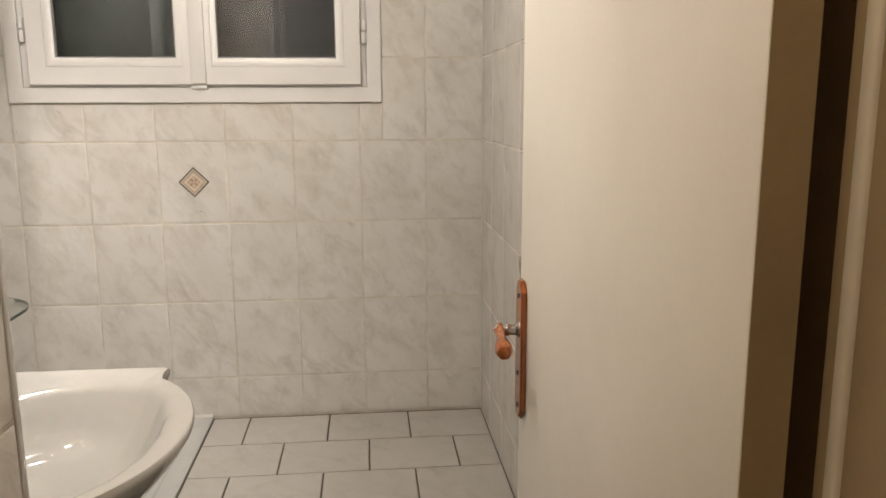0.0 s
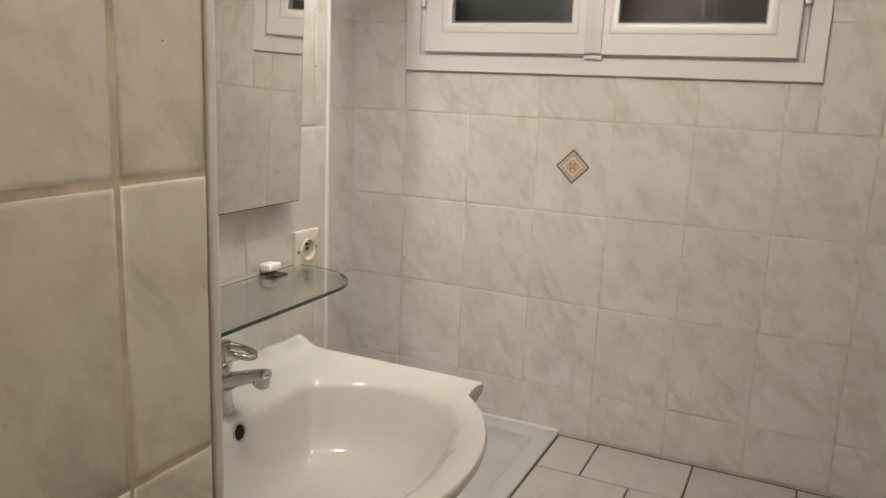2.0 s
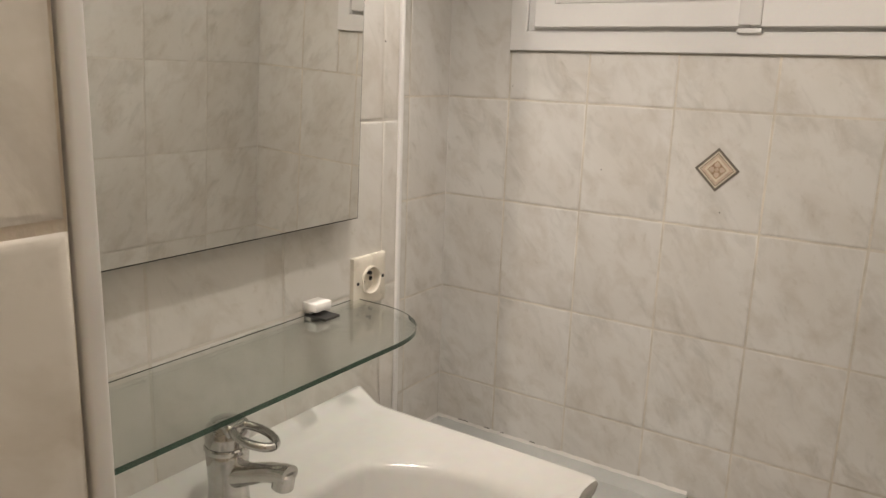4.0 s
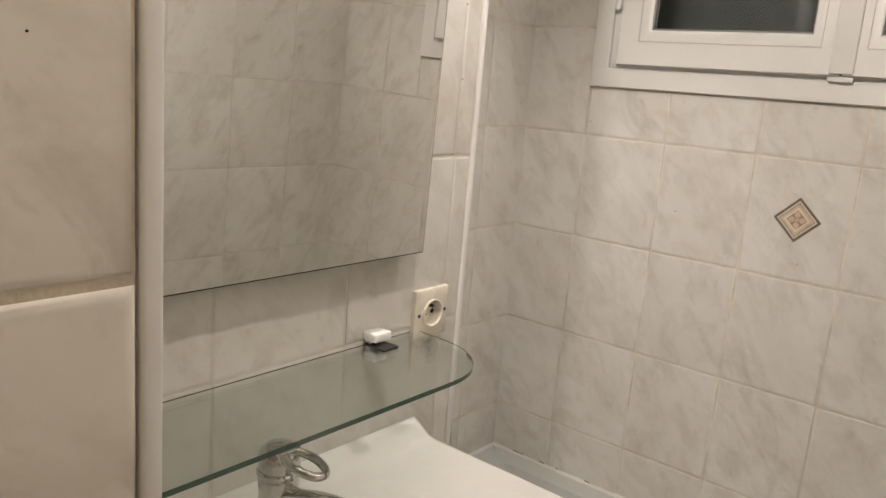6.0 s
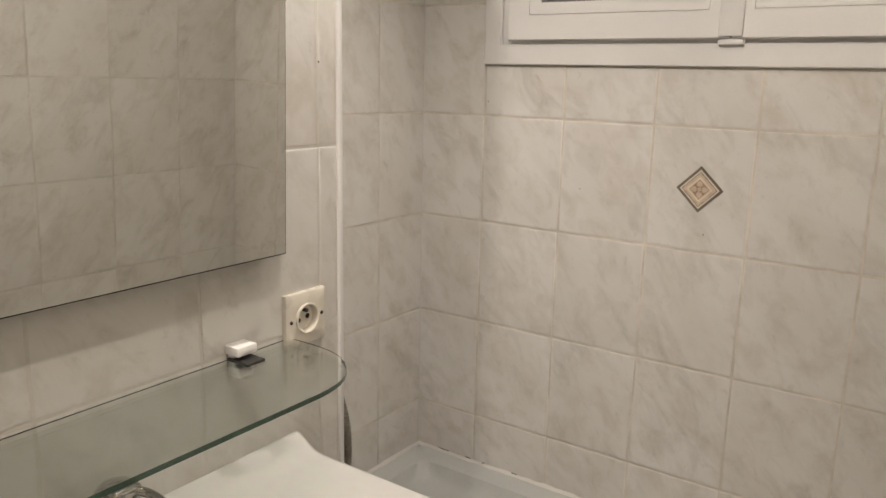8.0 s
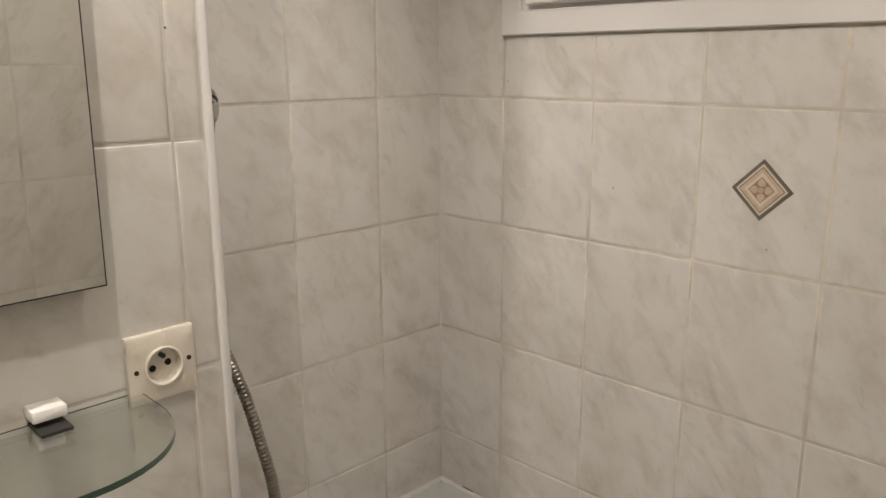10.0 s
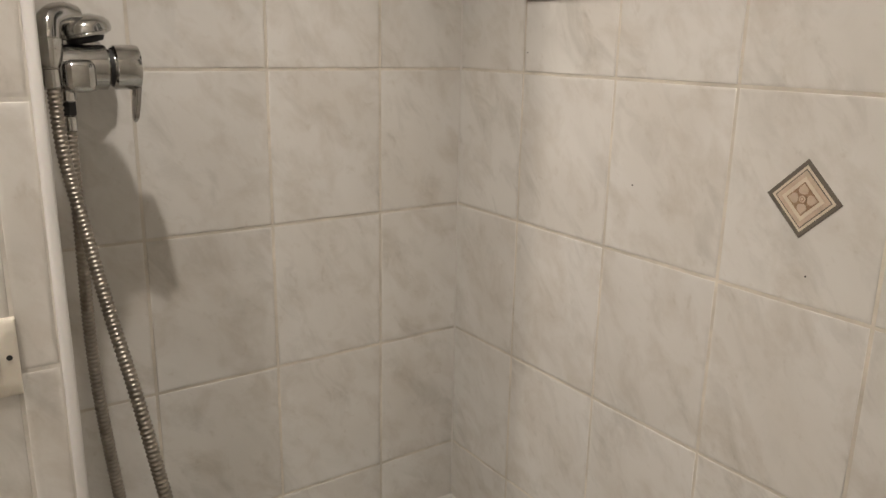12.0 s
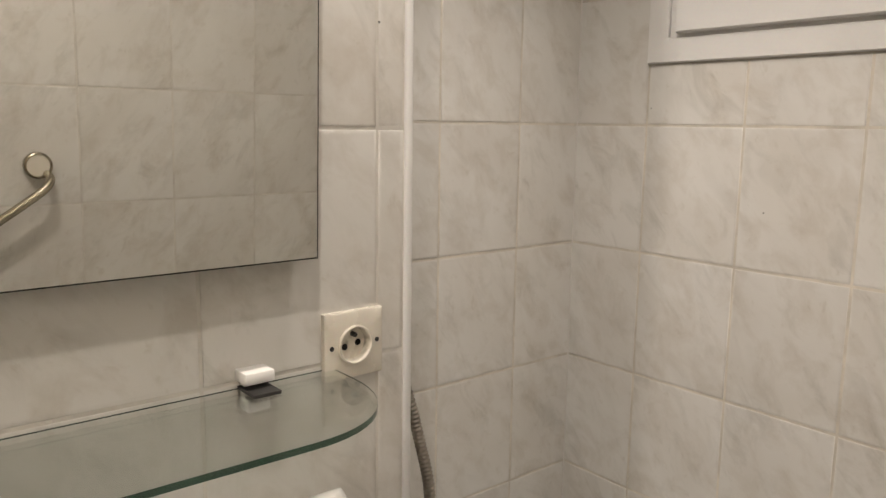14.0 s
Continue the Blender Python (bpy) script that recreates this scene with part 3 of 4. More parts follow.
def outer_edge(u):
    """Half outline of the basin: u from 0 at the middle of the front to 1 at the wall."""
    arc = [(-0.560 + 0.272 * math.cos(a), 0.322 * math.sin(a)) for a in (radians(52 * k / 14) for k in range(15))]
    rest = [(-0.3955, 0.268), (-0.3975, 0.285), (-0.3970, 0.302), (-0.3945, 0.317), (-0.3995, 0.3235), (-0.43, 0.3245), (-0.50, 0.3250), (-0.58, 0.3255), (-0.66, 0.326), (-0.72, 0.3265), (-0.745, 0.327), (-0.762, 0.3272), (-0.772, 0.3275), (MIRROR_X + 0.0005, 0.3275)]
    pts = arc + rest
    s = u * (len(pts) - 1)
    i = min(int(s), len(pts) - 2)
    return tuple(pts[i][k] + (pts[i + 1][k] - pts[i][k]) * (s - i) for k in (0, 1))


NB = 56
half = [outer_edge(k / NB) for k in range(NB + 1)]
rim = [(x, BY + y) for x, y in half] + [(MIRROR_X + 0.0005, BY + y) for y in (0.2, 0.1, 0.0, -0.1, -0.2)] + [(x, BY - y) for x, y in half[:0:-1]]


HALF_MOUTH = [(-0.337, 0.0), (-0.344, 0.080), (-0.371, 0.162), (-0.411, 0.216), (-0.440, 0.236), (-0.474, 0.2475), (-0.505, 0.2515), (-0.533, 0.2500),
              (-0.586, 0.2340), (-0.620, 0.2160), (-0.645, 0.2015), (-0.656, 0.192), (-0.661, 0.178), (-0.663, 0.150), (-0.663, 0.0)]


def bowl_edge(a):
    """The bowl's mouth at angle a round its middle: round in front, straight at the back, with a blunt corner on either side."""
    c, s = math.cos(a), abs(math.sin(a))
    for (x0, y0), (x1, y1) in zip(HALF_MOUTH, HALF_MOUTH[1:]):
        p, q = (x0 + 0.53) * s - y0 * c, (x1 + 0.53) * s - y1 * c
        if p >= -1e-9 and q <= 1e-9:
            k = p / (p - q) if p != q else 0.0
            return (x0 + (x1 - x0) * k, BY + math.copysign(y0 + (y1 - y0) * k, math.sin(a)))
    return (HALF_MOUTH[-1][0], BY)


def deck_height(x, y):
    h = BZ
    d = x - MIRROR_X
    if d < 0.046:
        f = 1 - d / 0.046
        h += 0.020 * f * f * (3 - 2 * f)
    return h


bm = bmesh.new()
cx, cy = -0.56, BY
loops = []


def closest_mouth(x, y):
    return bowl_edge(math.atan2(y - cy, x + 0.53))


mouth = [closest_mouth(x, y) for x, y in rim]


def loop(points):
    loops.append([bm.verts.new(p) for p in points])


# underside, outer wall, rim, deck, bowl
loop([(cx + (x - cx) * 0.42 - 0.04, cy + (y - cy) * 0.40, 0.655) for x, y in rim])
loop([(max(MIRROR_X + 0.0005, cx + (x - cx) * 0.62 - 0.03), cy + (y - cy) * 0.62, 0.675) for x, y in rim])
loop([(max(MIRROR_X + 0.0005, cx + (x - cx) * 0.84 - 0.012), cy + (y - cy) * 0.86, 0.730) for x, y in rim])
loop([(max(MIRROR_X + 0.0005, cx + (x - cx) * 0.95 - 0.004), cy + (y - cy) * 0.965, 0.775) for x, y in rim])
loop([(x - 0.002 * (x > -0.7), cy + (y - cy) * 0.996, deck_height(x, y) - 0.016) for x, y in rim])
loop([(x, y, deck_height(x, y) - 0.006) for x, y in rim])
loop([(x - 0.002 * (x > -0.775), cy + (y - cy) * 0.993, deck_height(x, y) - 0.001) for x, y in rim])
for f, dz in ((0.06, 0.0), (0.12, 0.0), (0.2, 0.0), (0.3, -0.0002), (0.4, -0.0005), (0.6, -0.0015), (0.78, -0.0036), (0.92, -0.0070)):
    loop([(x + (mx - x) * f, y + (my - y) * f, deck_height(x + (mx - x) * f, y) + dz) for (x, y), (mx, my) in zip(rim, mouth)])
# the bowl is steep at the back and runs out gently towards the front
for steep, gentle, z in ((0.995, 0.985, -0.0115), (0.972, 0.945, -0.021), (0.945, 0.890, -0.034), (0.905, 0.810, -0.053), (0.85, 0.700, -0.077), (0.76, 0.530, -0.107), (0.60, 0.370, -0.124), (0.40, 0.230, -0.133), (0.2, 0.110, -0.137)):
    bx = -0.555
    ring = []
    for mx, my in mouth:
        w = min(1.0, max(0.0, (mx + 0.63) / 0.22))
        w = w * w * (3 - 2 * w)
        q = steep + (gentle - steep) * 0.05 * w
        ring.append((bx + (mx - bx) * q, cy + (my - cy) * q, BZ + z))
    loop(ring)
for a, b in zip(loops, loops[1:]):
    n = len(a)
    for k in range(n):
        bm.faces.new((a[k], a[(k + 1) % n], b[(k + 1) % n], b[k]))
bm.faces.new(loops[0][::-1])
bm.faces.new(loops[-1])
bmesh.ops.recalc_face_normals(bm, faces=bm.faces[:])
part("bowl", bm, CERAMIC, basin, smooth=80)
part("drain", lathe([(0.031, 0.0), (0.031, 0.0035), (0.026, 0.005), (0.022, 0.003), (0.018, 0.0055), (0.004, 0.0075)], Matrix.Translation((-0.572, BY, BZ - 0.1375))), DRAIN, basin, "round metal drain")
part("overflow", lathe([(0.0145, 0.0), (0.0145, 0.003), (0.0120, 0.004), (0.0100, 0.002), (0.001, 0.001)], along((-0.6605, BY + 0.004, BZ - 0.027), (-0.60, BY + 0.004, BZ - 0.014))), CHROME, basin, "chromed overflow ring")
part("overflow_hole", lathe([(0.0098, 0.0), (0.0098, 0.0032)], along((-0.6605, BY + 0.004, BZ - 0.027), (-0.60, BY + 0.004, BZ - 0.014))), BLACK, basin)
part("pedestal", lathe([(0.085, 0.0), (0.085, 0.02), (0.070, 0.08), (0.066, 0.4), (0.078, 0.60), (0.10, 0.668)], Matrix.Translation((-0.665, BY, 0.0))), CERAMIC, basin, "white ceramic pedestal")

# ---- basin tap ----
tap = thing("basin_tap", (-0.705, 1.246, BZ), "chromed single-lever basin tap with a loop lever", "tap")
TX, TY = -0.702, 1.246
T0 = BZ - 0.001
part("tap_body", lathe([(0.0255, 0), (0.0255, 0.004), (0.0235, 0.007), (0.0215, 0.030), (0.0225, 0.055), (0.0235, 0.070), (0.0225, 0.073)], Matrix.Translation((TX, TY, T0))), CHROME, tap)
part("collar", lathe([(0.0238, 0.0735), (0.0250, 0.076), (0.0250, 0.079), (0.0235, 0.081)], Matrix.Translation((TX, TY, T0))), CHROME, tap)
bm = bmesh.new()
rings = []
for x, z, w, h in ((0.010, 0.046, 0.015, 0.017), (0.035, 0.055, 0.0135, 0.013), (0.062, 0.066, 0.0125, 0.011), (0.085, 0.072, 0.012, 0.0105), (0.094, 0.0735, 0.0115, 0.010)):
    rings.append([bm.verts.new((TX + x, TY + w * math.cos(a), T0 + z + h * math.sin(a))) for a in (2 * math.pi * k / 20 for k in range(20))])
for a, b in zip(rings, rings[1:]):
    for k in range(20):
        bm.faces.new((a[k], a[(k + 1) % 20], b[(k + 1) % 20], b[k]))
bm.faces.new(rings[0][::-1])
bm.faces.new(rings[-1])
bmesh.ops.recalc_face_normals(bm, faces=bm.faces[:])
spout = part("spout", bm, CHROME, tap)
part("aerator", rod((TX + 0.083, TY, T0 + 0.055), (TX + 0.087, TY, T0 + 0.076), 0.0118, bevel=0.002), CHROME, spout)
part("cartridge_cap", lathe([(0.0232, 0.0815), (0.0238, 0.092), (0.0222, 0.101), (0.0160, 0.108), (0.003, 0.111)], Matrix.Translation((TX, TY, T0))), CHROME, tap)
ringpts = []
for k in range(33):
    a = 2 * math.pi * k / 32
    ringpts.append((TX + 0.042 + 0.029 * math.cos(a), TY + 0.0150 * math.sin(a), T0 + 0.1015 - 0.003 * math.cos(a)))
part("lever_loop", tube(ringpts, 0.0048), CHROME, tap, "open loop lever")
part("lever_shank", box_bm(TX - 0.004, TX + 0.021, TY - 0.0155, TY + 0.0155, T0 + 0.094, T0 + 0.111, 0.005, 3), CHROME, tap)

# ---- shower tray ----
tray = thing("shower_tray", (-0.83, 2.03, STEP), "white enamelled shower tray set level with the tiled floor", "shower tray")
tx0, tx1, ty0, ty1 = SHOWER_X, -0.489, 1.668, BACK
bm = bmesh.new()
prev = None


def rounded(x0, x1, y0, y1, r, z, n=6):
    pts = []
    for cx_, cy_, a0 in ((x1 - r, y1 - r, 0), (x0 + r, y1 - r, 90), (x0 + r, y0 + r, 180), (x1 - r, y0 + r, 270)):
        for k in range(n + 1):
            a = radians(a0 + 90 * k / n)
            pts.append((cx_ + r * math.cos(a), cy_ + r * math.sin(a), z))
    return pts


for ins, r, z in ((0.0, 0.002, -0.071), (0.0, 0.002, 0.0075), (0.003, 0.004, 0.0105), (0.045, 0.03, 0.0095), (0.056, 0.04, 0.004), (0.066, 0.05, -0.022), (0.085, 0.06, -0.036), (0.20, 0.08, -0.042)):
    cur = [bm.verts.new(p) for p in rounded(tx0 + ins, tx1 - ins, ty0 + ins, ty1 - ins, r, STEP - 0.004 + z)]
    if prev:
        for k in range(len(cur)):
            bm.faces.new((prev[k], prev[(k + 1) % len(cur)], cur[(k + 1) % len(cur)], cur[k]))
    prev = cur
bm.faces.new(prev)
bmesh.ops.recalc_face_normals(bm, faces=bm.faces[:])
part("tray", bm, TRAY, tray, smooth=40)
part("waste", lathe([(0.045, 0), (0.045, 0.003), (0.03, 0.006), (0.004, 0.007)], Matrix.Translation((-0.83, 1.95, STEP - 0.0465))), CHROME, tray)

# silicone beads along the walls, uneven, with dirty gaps
for name_, a, b, out in (("back", (SHOWER_X, BACK), (-0.492, BACK), (0, -1)), ("side", (SHOWER_X, 1.67), (SHOWER_X, BACK), (1, 0))):
    rnd = random.Random(name_)
    bm = bmesh.new()
    prev = None
    n = 46
    for k in range(n + 1):
        x, y = a[0] + (b[0] - a[0]) * k / n, a[1] + (b[1] - a[1]) * k / n
        w = 0.0065 + rnd.uniform(-0.0015, 0.0022)
        h = 0.0060 + rnd.uniform(-0.0016, 0.0020)
        z = STEP + 0.0060
        cur = [bm.verts.new((x + out[0] * u, y + out[1] * u, z + v)) for u, v in ((-0.001, 0.0), (-0.001, h), (0.0012, h * 0.92), (w * 0.5, h * 0.42), (w, 0.0))]
        if prev:
            for i in range(4):
                bm.faces.new((prev[i], prev[i + 1], cur[i + 1], cur[i]))
        prev = cur
    bmesh.ops.recalc_face_normals(bm, faces=bm.faces[:])
    part("silicone_bead", bm, CAULK, tray, "uneven white silicone bead", smooth=60)
for x, n in ((-1.118, 5), (-1.035, 3), (-0.985, 2), (-0.90, 3)):
    part("crack", tube([(x + 0.008 * k, BACK - 0.0014, STEP + 0.0128 + 0.0009 * (k % 2)) for k in range(n)], 0.0009, 6), BLACK, tray, "dark crack in the silicone")

# ---- shower mixer with its handset ----
mixer = thing("shower_mixer", (SHOWER_X, 1.755, 1.25), "chromed single-lever shower mixer on the tiled wall", "shower mixer")
MX, MZ = -1.050, 1.243


def along_wall(profile, y):
    return lathe(profile, along((MX, y, MZ), (MX, y + 1, MZ)), 40)


part("mixer_body", along_wall([(0.020, 0), (0.0250, 0.004), (0.0262, 0.03), (0.0268, 0.060), (0.0266, 0.092), (0.0235, 0.095)], 1.676), CHROME, mixer)
part("gap_ring", along_wall([(0.0215, 0), (0.0215, 0.006)], 1.7705), DARK, mixer)
knob = part("knob", along_wall([(0.0235, 0), (0.0268, 0.003), (0.0274, 0.026), (0.0262, 0.0305), (0.020, 0.0325), (0.001, 0.033)], 1.7755), CHROME, mixer)
bm = prism([(-0.0120, 0.004), (0.0120, 0.004), (0.0110, -0.022), (0.0065, -0.040), (0.0, -0.045), (-0.0065, -0.040), (-0.0110, -0.022)], 0.0, 0.006, 0.0015)
bm.transform(Matrix.Translation((MX, 1.8010, MZ - 0.022)) @ Matrix(((1, 0, 0, 0), (0, 0.12, 1, 0), (0, 1, -0.12, 0), (0, 0, 0, 1))))
bmesh.ops.recalc_face_normals(bm, faces=bm.faces[:])
part("lever", bm, CHROME, knob)
CUP = [(0.036, 0), (0.0365, 0.010), (0.0360, 0.037), (0.032, 0.044), (0.0128, 0.046)]
for y, y_cup in ((1.690, 1.672), (1.726, 1.762)):
    union = part("wall_union", tube(spline([(SHOWER_X + 0.030, y_cup, MZ), (SHOWER_X + 0.048, y_cup, MZ), (SHOWER_X + 0.066, y, MZ), (SHOWER_X + 0.125, y, MZ)], 6), 0.0115), CHROME, mixer)
    part("rosette", lathe(CUP, along((SHOWER_X, y_cup, MZ), (0, y_cup, MZ))), CHROME, union, "chromed cup over the wall fitting")
part("outlet", rod((MX, 1.722, MZ - 0.018), (MX, 1.722, MZ - 0.040), 0.0115, bevel=0.002), CHROME, mixer)
part("outlet_nut", rod((MX, 1.722, MZ - 0.038), (MX, 1.722, MZ - 0.056), 0.0100, bevel=0.001, steps=6), DARK, mixer)
part("holder", box_bm(MX + 0.010, MX + 0.038, 1.716, 1.752, MZ - 0.028, MZ + 0.010, 0.010, 4), CHROME, mixer, "square chromed holder block")

handset = thing("hand_shower", (-1.04, 1.71, 1.28), "chromed hand shower hung on the mixer, face down", "hand shower")
part("handle", tube(spline([(-1.022, 1.7045, 1.262), (-1.026, 1.7050, 1.280), (-1.034, 1.710, 1.296), (-1.045, 1.724, 1.303), (-1.056, 1.738, 1.301)], 6), 0.0145), CHROME, handset)
part("cone", lathe([(0.0092, 0), (0.0130, 0.010), (0.0152, 0.022), (0.0154, 0.032), (0.0140, 0.034)], along((-1.020, 1.7040, 1.243), (-1.026, 1.7050, 1.285))), CHROME, handset)
head = along((-1.062, 1.751, 1.277), (-1.058, 1.741, 1.330))
part("head", lathe([(0.025, 0.002), (0.0310, 0.005), (0.0322, 0.008), (0.0318, 0.0085), (0.0325, 0.0095), (0.0315, 0.016), (0.026, 0.022), (0.014, 0.0265), (0.002, 0.0275)], head), CHROME, handset)
part("spray_face", lathe([(0.020, -0.004), (0.0225, 0.001), (0.0225, 0.0045)], head), DARK, handset, "dark spray face")
hose = thing("shower_hose", (-1.0, 1.72, 1.25), "ribbed metal shower hose hanging in a loop", "shower hose")
knots = [(-1.0195, 1.7040, 1.245), (-1.010, 1.7060, 1.15), (-0.986, 1.717, 1.06), (-0.942, 1.727, 0.967), (-0.894, 1.737, 0.885), (-0.872, 1.747, 0.808), (-0.862, 1.756, 0.740), (-0.870, 1.762, 0.66), (-0.912, 1.760, 0.56), (-0.95, 1.752, 0.48), (-0.99, 1.745, 0.47), (-1.03, 1.74, 0.60), (-1.048, 1.722, 0.85), (MX, 1.722, 1.05), (MX, 1.722, 1.188)]
fine = spline(knots, 10)
pts = [fine[0]]
for a, b in zip(fine, fine[1:]):
    n = max(1, int((b - a).length / 0.0013))
    pts += [a + (b - a) * (k / n) for k in range(1, n + 1)]
part("hose", tube(pts, lambda s: 0.0076 + 0.0009 * math.sin(2 * math.pi * s / 0.0056), 12), STEEL, hose, smooth=80)
for a, b in ((pts[2], pts[18]), (pts[-2], pts[-16])):
    part("end_nut", rod(a, b, 0.0092, steps=16, bevel=0.0012), CHROME, hose, "smooth chromed end nut")

# ---- decorated tile inset ----
inset = thing("tile_inset", (-0.5060, BACK, 1.1135), "small diamond tile inset with beige flower and grey border", "tile decoration", kind="structure")
BORDER = uneven("border_grey", (0.15, 0.13, 0.11), 0.35, 0.1, 60.0)
CREAM = uneven("inset_cream", (0.64, 0.57, 0.46), 0.3, 0.06, 60.0)
SAND = uneven("inset_sand", (0.54, 0.43, 0.335), 0.35, 0.10, 60.0)
BROWN = uneven("inset_brown", (0.33, 0.22, 0.14), 0.4, 0.12, 90.0)
to_wall = Matrix(((1, 0, 0, -0.5060), (0, 0, -1, BACK - 0.0002), (0, 1, 0, 1.1135), (0, 0, 0, 1)))


def diamond(r):
    return [(r, 0), (0, r), (-r, 0), (0, -r)]


for r, d, m in ((0.0465, 0.0006, BORDER), (0.0393, 0.0010, CREAM), (0.0352, 0.0013, BORDER), (0.0334, 0.0016, SAND), (0.0262, 0.0020, CREAM), (0.0200, 0.0023, BROWN)):
    bm = prism(diamond(r), -0.003, d)
    bm.transform(to_wall)
    bmesh.ops.recalc_face_normals(bm, faces=bm.faces[:])
    part("band", bm, m, inset, smooth=0)


def petal_outline(a):
    """A broad petal that fills one corner of the diamond, rounded towards the heart of the flower."""
    q = [(0.0182, 0.0), (0.0128, 0.0052), (0.0098, 0.0062), (0.0068, 0.0050), (0.0056, 0.0018), (0.0056, -0.0018), (0.0068, -0.0050), (0.0098, -0.0062), (0.0128, -0.0052)]
    c, sn = math.cos(a), math.sin(a)
    return [(x * c - y * sn, x * sn + y * c) for x, y in q]


for k in range(4):
    bm = prism(petal_outline(radians(90 * k)), -0.001, 0.0029, 0.0003)
    bm.transform(to_wall)
    bmesh.ops.recalc_face_normals(bm, faces=bm.faces[:])
    part("petal", bm, SAND, inset, smooth=0)
for r, d, m in ((0.0052, 0.0032, BROWN), (0.0041, 0.0035, SAND), (0.0024, 0.0038, BROWN), (0.0016, 0.0041, SAND)):
    bm = prism([(r * math.cos(t), r * math.sin(t)) for t in (2 * math.pi * i / 14 for i in range(14))], -0.001, d)
    bm.transform(to_wall)
    bmesh.ops.recalc_face_normals(bm, faces=bm.faces[:])
    part("flower_heart", bm, m, inset, smooth=0)

# ---- small stains and drill marks on the tiles ----
marks = thing("drill_holes", (MIRROR_X, 1.60, 1.36), "tiny dark drill holes in the wall tiles", "holes", kind="structure")
for (x, y, z, ax) in ((MIRROR_X, 1.617, 1.335, 0), (MIRROR_X, 1.614, 1.437, 0), (MIRROR_X, 1.617, 1.52, 0), (NEAR_LEFT, 0.868, 1.334, 0), (-1.003, BACK, 1.267, 1), (-0.763, BACK, 1.089, 1), (-0.491, BACK, 1.024, 1)):
    a = Vector((x, y, z))
    b = a + (Vector((0.0006, 0, 0)) if ax == 0 else Vector((0, -0.0006, 0)))
    part("hole", rod(a, b, 0.0006 if x == NEAR_LEFT else 0.0012, steps=10), BLACK, marks)

# ---- tiles, each a piece of its wall ----
MESHES = {}


def tile_mesh(w, h, mat, soft):
    key = (round(w, 4), round(h, 4), mat.name)
    if key not in MESHES:
        bm = bmesh.new()
        prev = None
        for ins, z in ((0.0, -0.006), (0.0, -soft), (soft * 0.3, -soft * 0.35), (soft, -0.0001), (soft + 0.004, 0.0)):
            cur = [bm.verts.new((x, y, z)) for x, y in ((ins, ins), (w - ins, ins), (w - ins, h - ins), (ins, h - ins))]
            if prev:
                for k in range(4):
                    bm.faces.new((prev[k], prev[(k + 1) % 4], cur[(k + 1) % 4], cur[k]))
            prev = cur
        bm.faces.new(prev)
        bm.normal_update()
        MESHES[key] = mesh_of(bm, "tile", mat, 60)
    return MESHES[key]


def cut_out(rects, hole):
    out = []
    for a, b, c, d in rects:
        ha, hb, hc, hd = hole
        if b <= ha or a >= hb or d <= hc or c >= hd:
            out.append((a, b, c, d))
            continue
        if a < ha:
            out.append((a, ha, c, d))
        if b > hb:
            out.append((hb, b, c, d))
        if c < hc:
            out.append((max(a, ha), min(b, hb), c, hc))
        if d > hd:
            out.append((max(a, ha), min(b, hb), hd, d))
    return out


def tiling(parent, us, vs, place, mat=TILE, joint=0.0046, hole=None, soft=0.0010, seed=1, name="tile"):
    """Tiles between the joint lines us (along) and vs (up); place turns (u, v) into the world."""
    rnd = random.Random(seed)
    for u0, u1 in zip(us, us[1:]):
        for v0, v1 in zip(vs, vs[1:]):
            for a, b, c, d in cut_out([(u0, u1, v0, v1)], hole) if hole else [(u0, u1, v0, v1)]:
                w, h = b - a - joint, d - c - joint
                if w < 0.008 or h < 0.008:
                    continue
                ob = new(name, tile_mesh(w, h, mat, soft))
                ob.parent = parent
                lift = rnd.uniform(-0.0005, 0.0003)
                tilt = pose(w / 2, h / 2, 0, rnd.uniform(-0.14, 0.14), rnd.uniform(-0.14, 0.14), 0) @ pose(-w / 2, -h / 2, 0)
                ob.matrix_basis = place @ Matrix.Translation((a + joint / 2, c + joint / 2, lift)) @ tilt


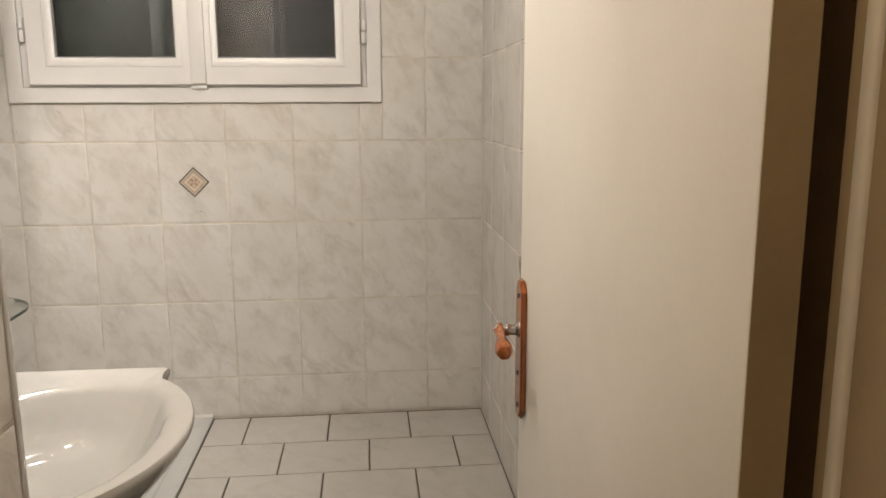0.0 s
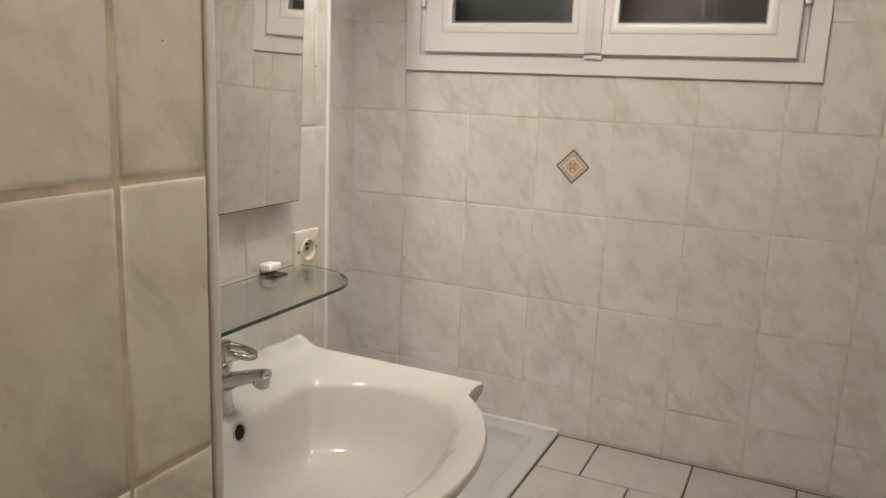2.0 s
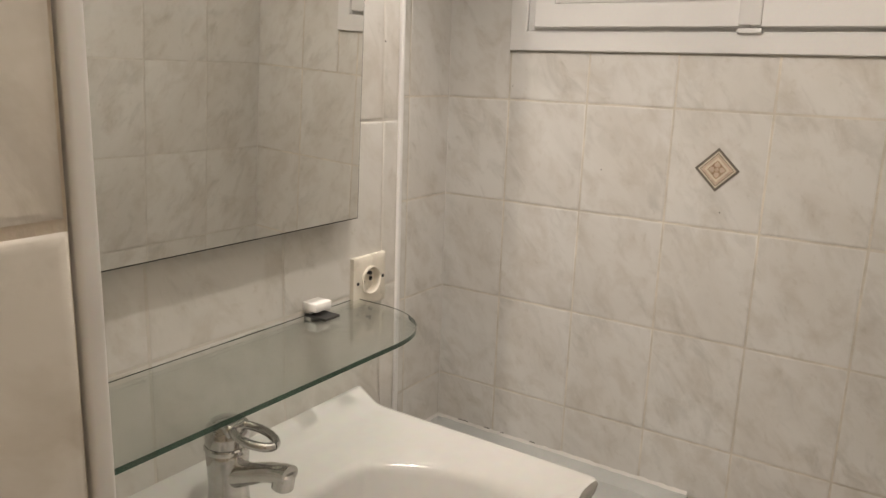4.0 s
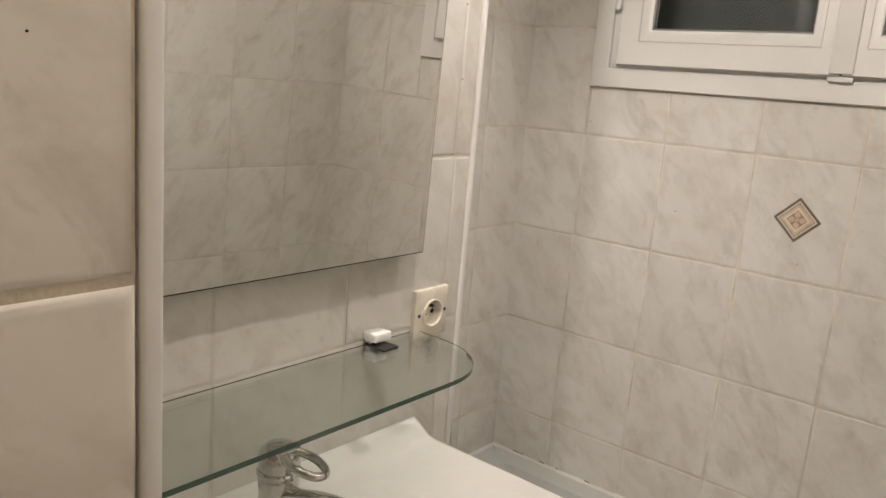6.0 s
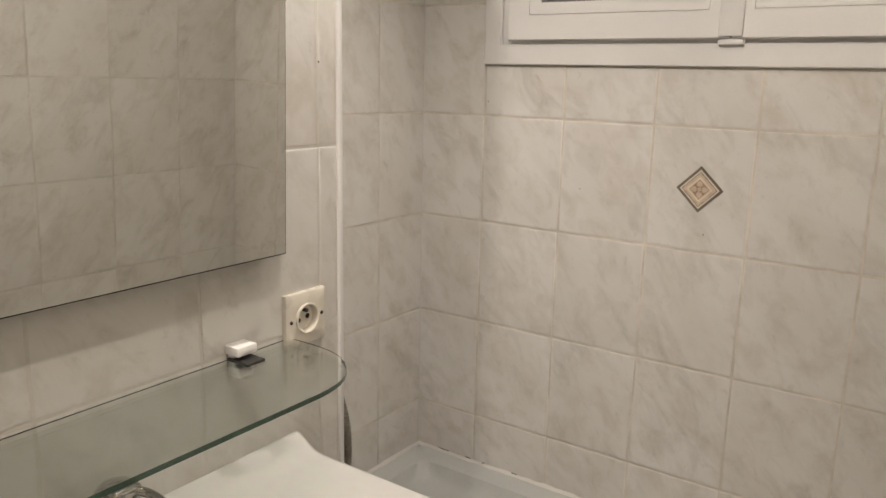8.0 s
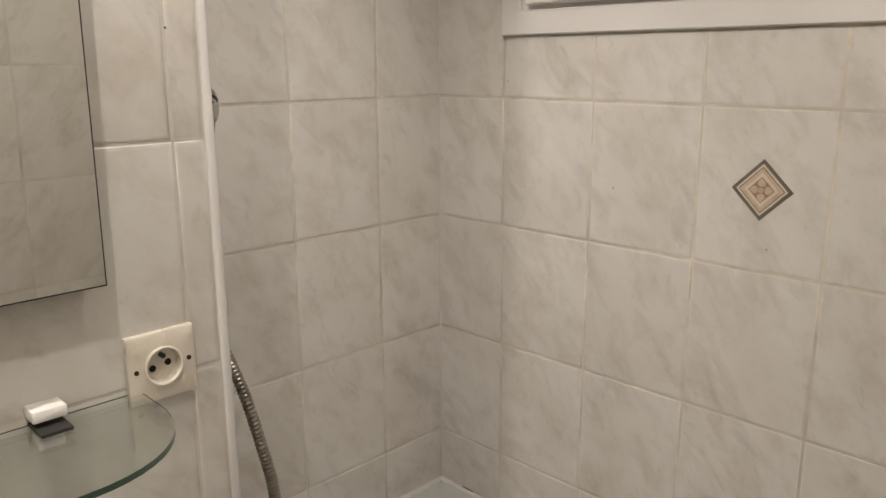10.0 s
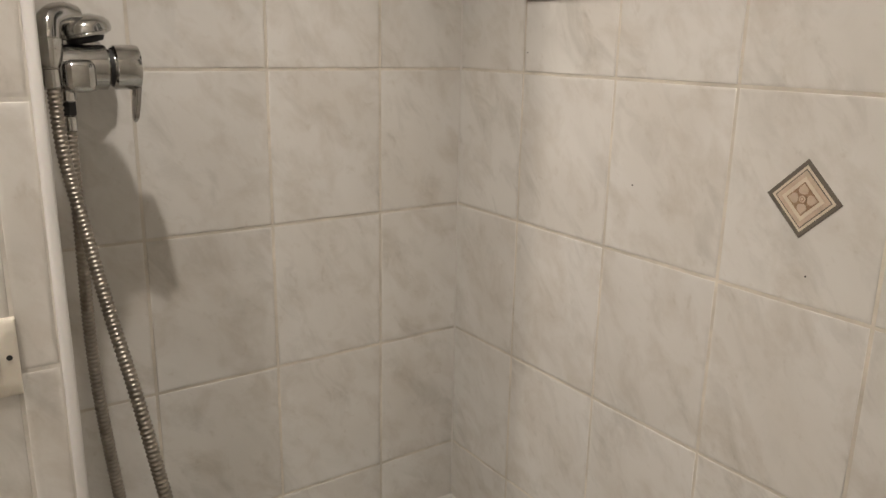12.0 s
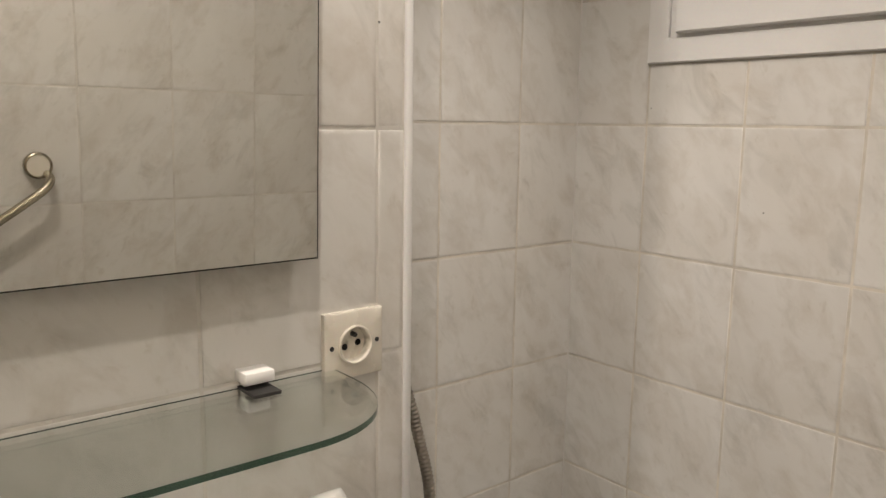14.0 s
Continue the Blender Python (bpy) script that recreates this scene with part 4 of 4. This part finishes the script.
def lines(first, step, lo, hi):
    k0 = math.ceil((lo - first) / step - 1e-6)
    inside = [first + step * k for k in range(k0, k0 + 40) if lo + 0.012 < first + step * k < hi - 0.012]
    return [lo] + inside + [hi]


ROWS_UP = lines(0.4925, 0.2475, STEP + 0.001, TOP)
ROWS_LOW = lines(0.2450, 0.2475, LOW + 0.001, TOP)
ROWS_MIRROR = lines(1.2255, 0.2470, LOW + 0.001, TOP)
tiling(wall_back, lines(-1.012, 0.2015, SHOWER_X - 0.0015, RIGHT + 0.0015), ROWS_UP, Matrix(((1, 0, 0, 0), (0, 0, -1, BACK), (0, 1, 0, 0), (0, 0, 0, 1))), hole=WIN, seed=2)
tiling(wall_shower, lines(1.8290, 0.2015, NICHE1 - 0.08, BACK + 0.0015), ROWS_UP, Matrix(((0, 0, 1, SHOWER_X), (1, 0, 0, 0), (0, 1, 0, 0), (0, 0, 0, 1))), seed=3)
tiling(wall_mirror, lines(1.6150, 0.2015, NICHE0, NICHE1 - 0.008), ROWS_MIRROR, Matrix(((0, 0, 1, MIRROR_X), (1, 0, 0, 0), (0, 1, 0, 0), (0, 0, 0, 1))), joint=0.0036, seed=4)
tiling(wall_left, [0.595, 0.6225, 0.818, NICHE0 - 0.0060], lines(1.2250, 0.2525, LOW, TOP), Matrix(((0, 0, 1, NEAR_LEFT), (1, 0, 0, 0), (0, 1, 0, 0), (0, 0, 0, 1))), joint=0.0028, soft=0.0034, seed=5, mat=LEFT_TILE)
tiling(wall_right, lines(-BACK + 0.195, 0.2015, -BACK, -0.45), ROWS_LOW, Matrix(((0, 0, -1, RIGHT), (-1, 0, 0, 0), (0, 1, 0, 0), (0, 0, 0, 1))), joint=0.0036, seed=6)

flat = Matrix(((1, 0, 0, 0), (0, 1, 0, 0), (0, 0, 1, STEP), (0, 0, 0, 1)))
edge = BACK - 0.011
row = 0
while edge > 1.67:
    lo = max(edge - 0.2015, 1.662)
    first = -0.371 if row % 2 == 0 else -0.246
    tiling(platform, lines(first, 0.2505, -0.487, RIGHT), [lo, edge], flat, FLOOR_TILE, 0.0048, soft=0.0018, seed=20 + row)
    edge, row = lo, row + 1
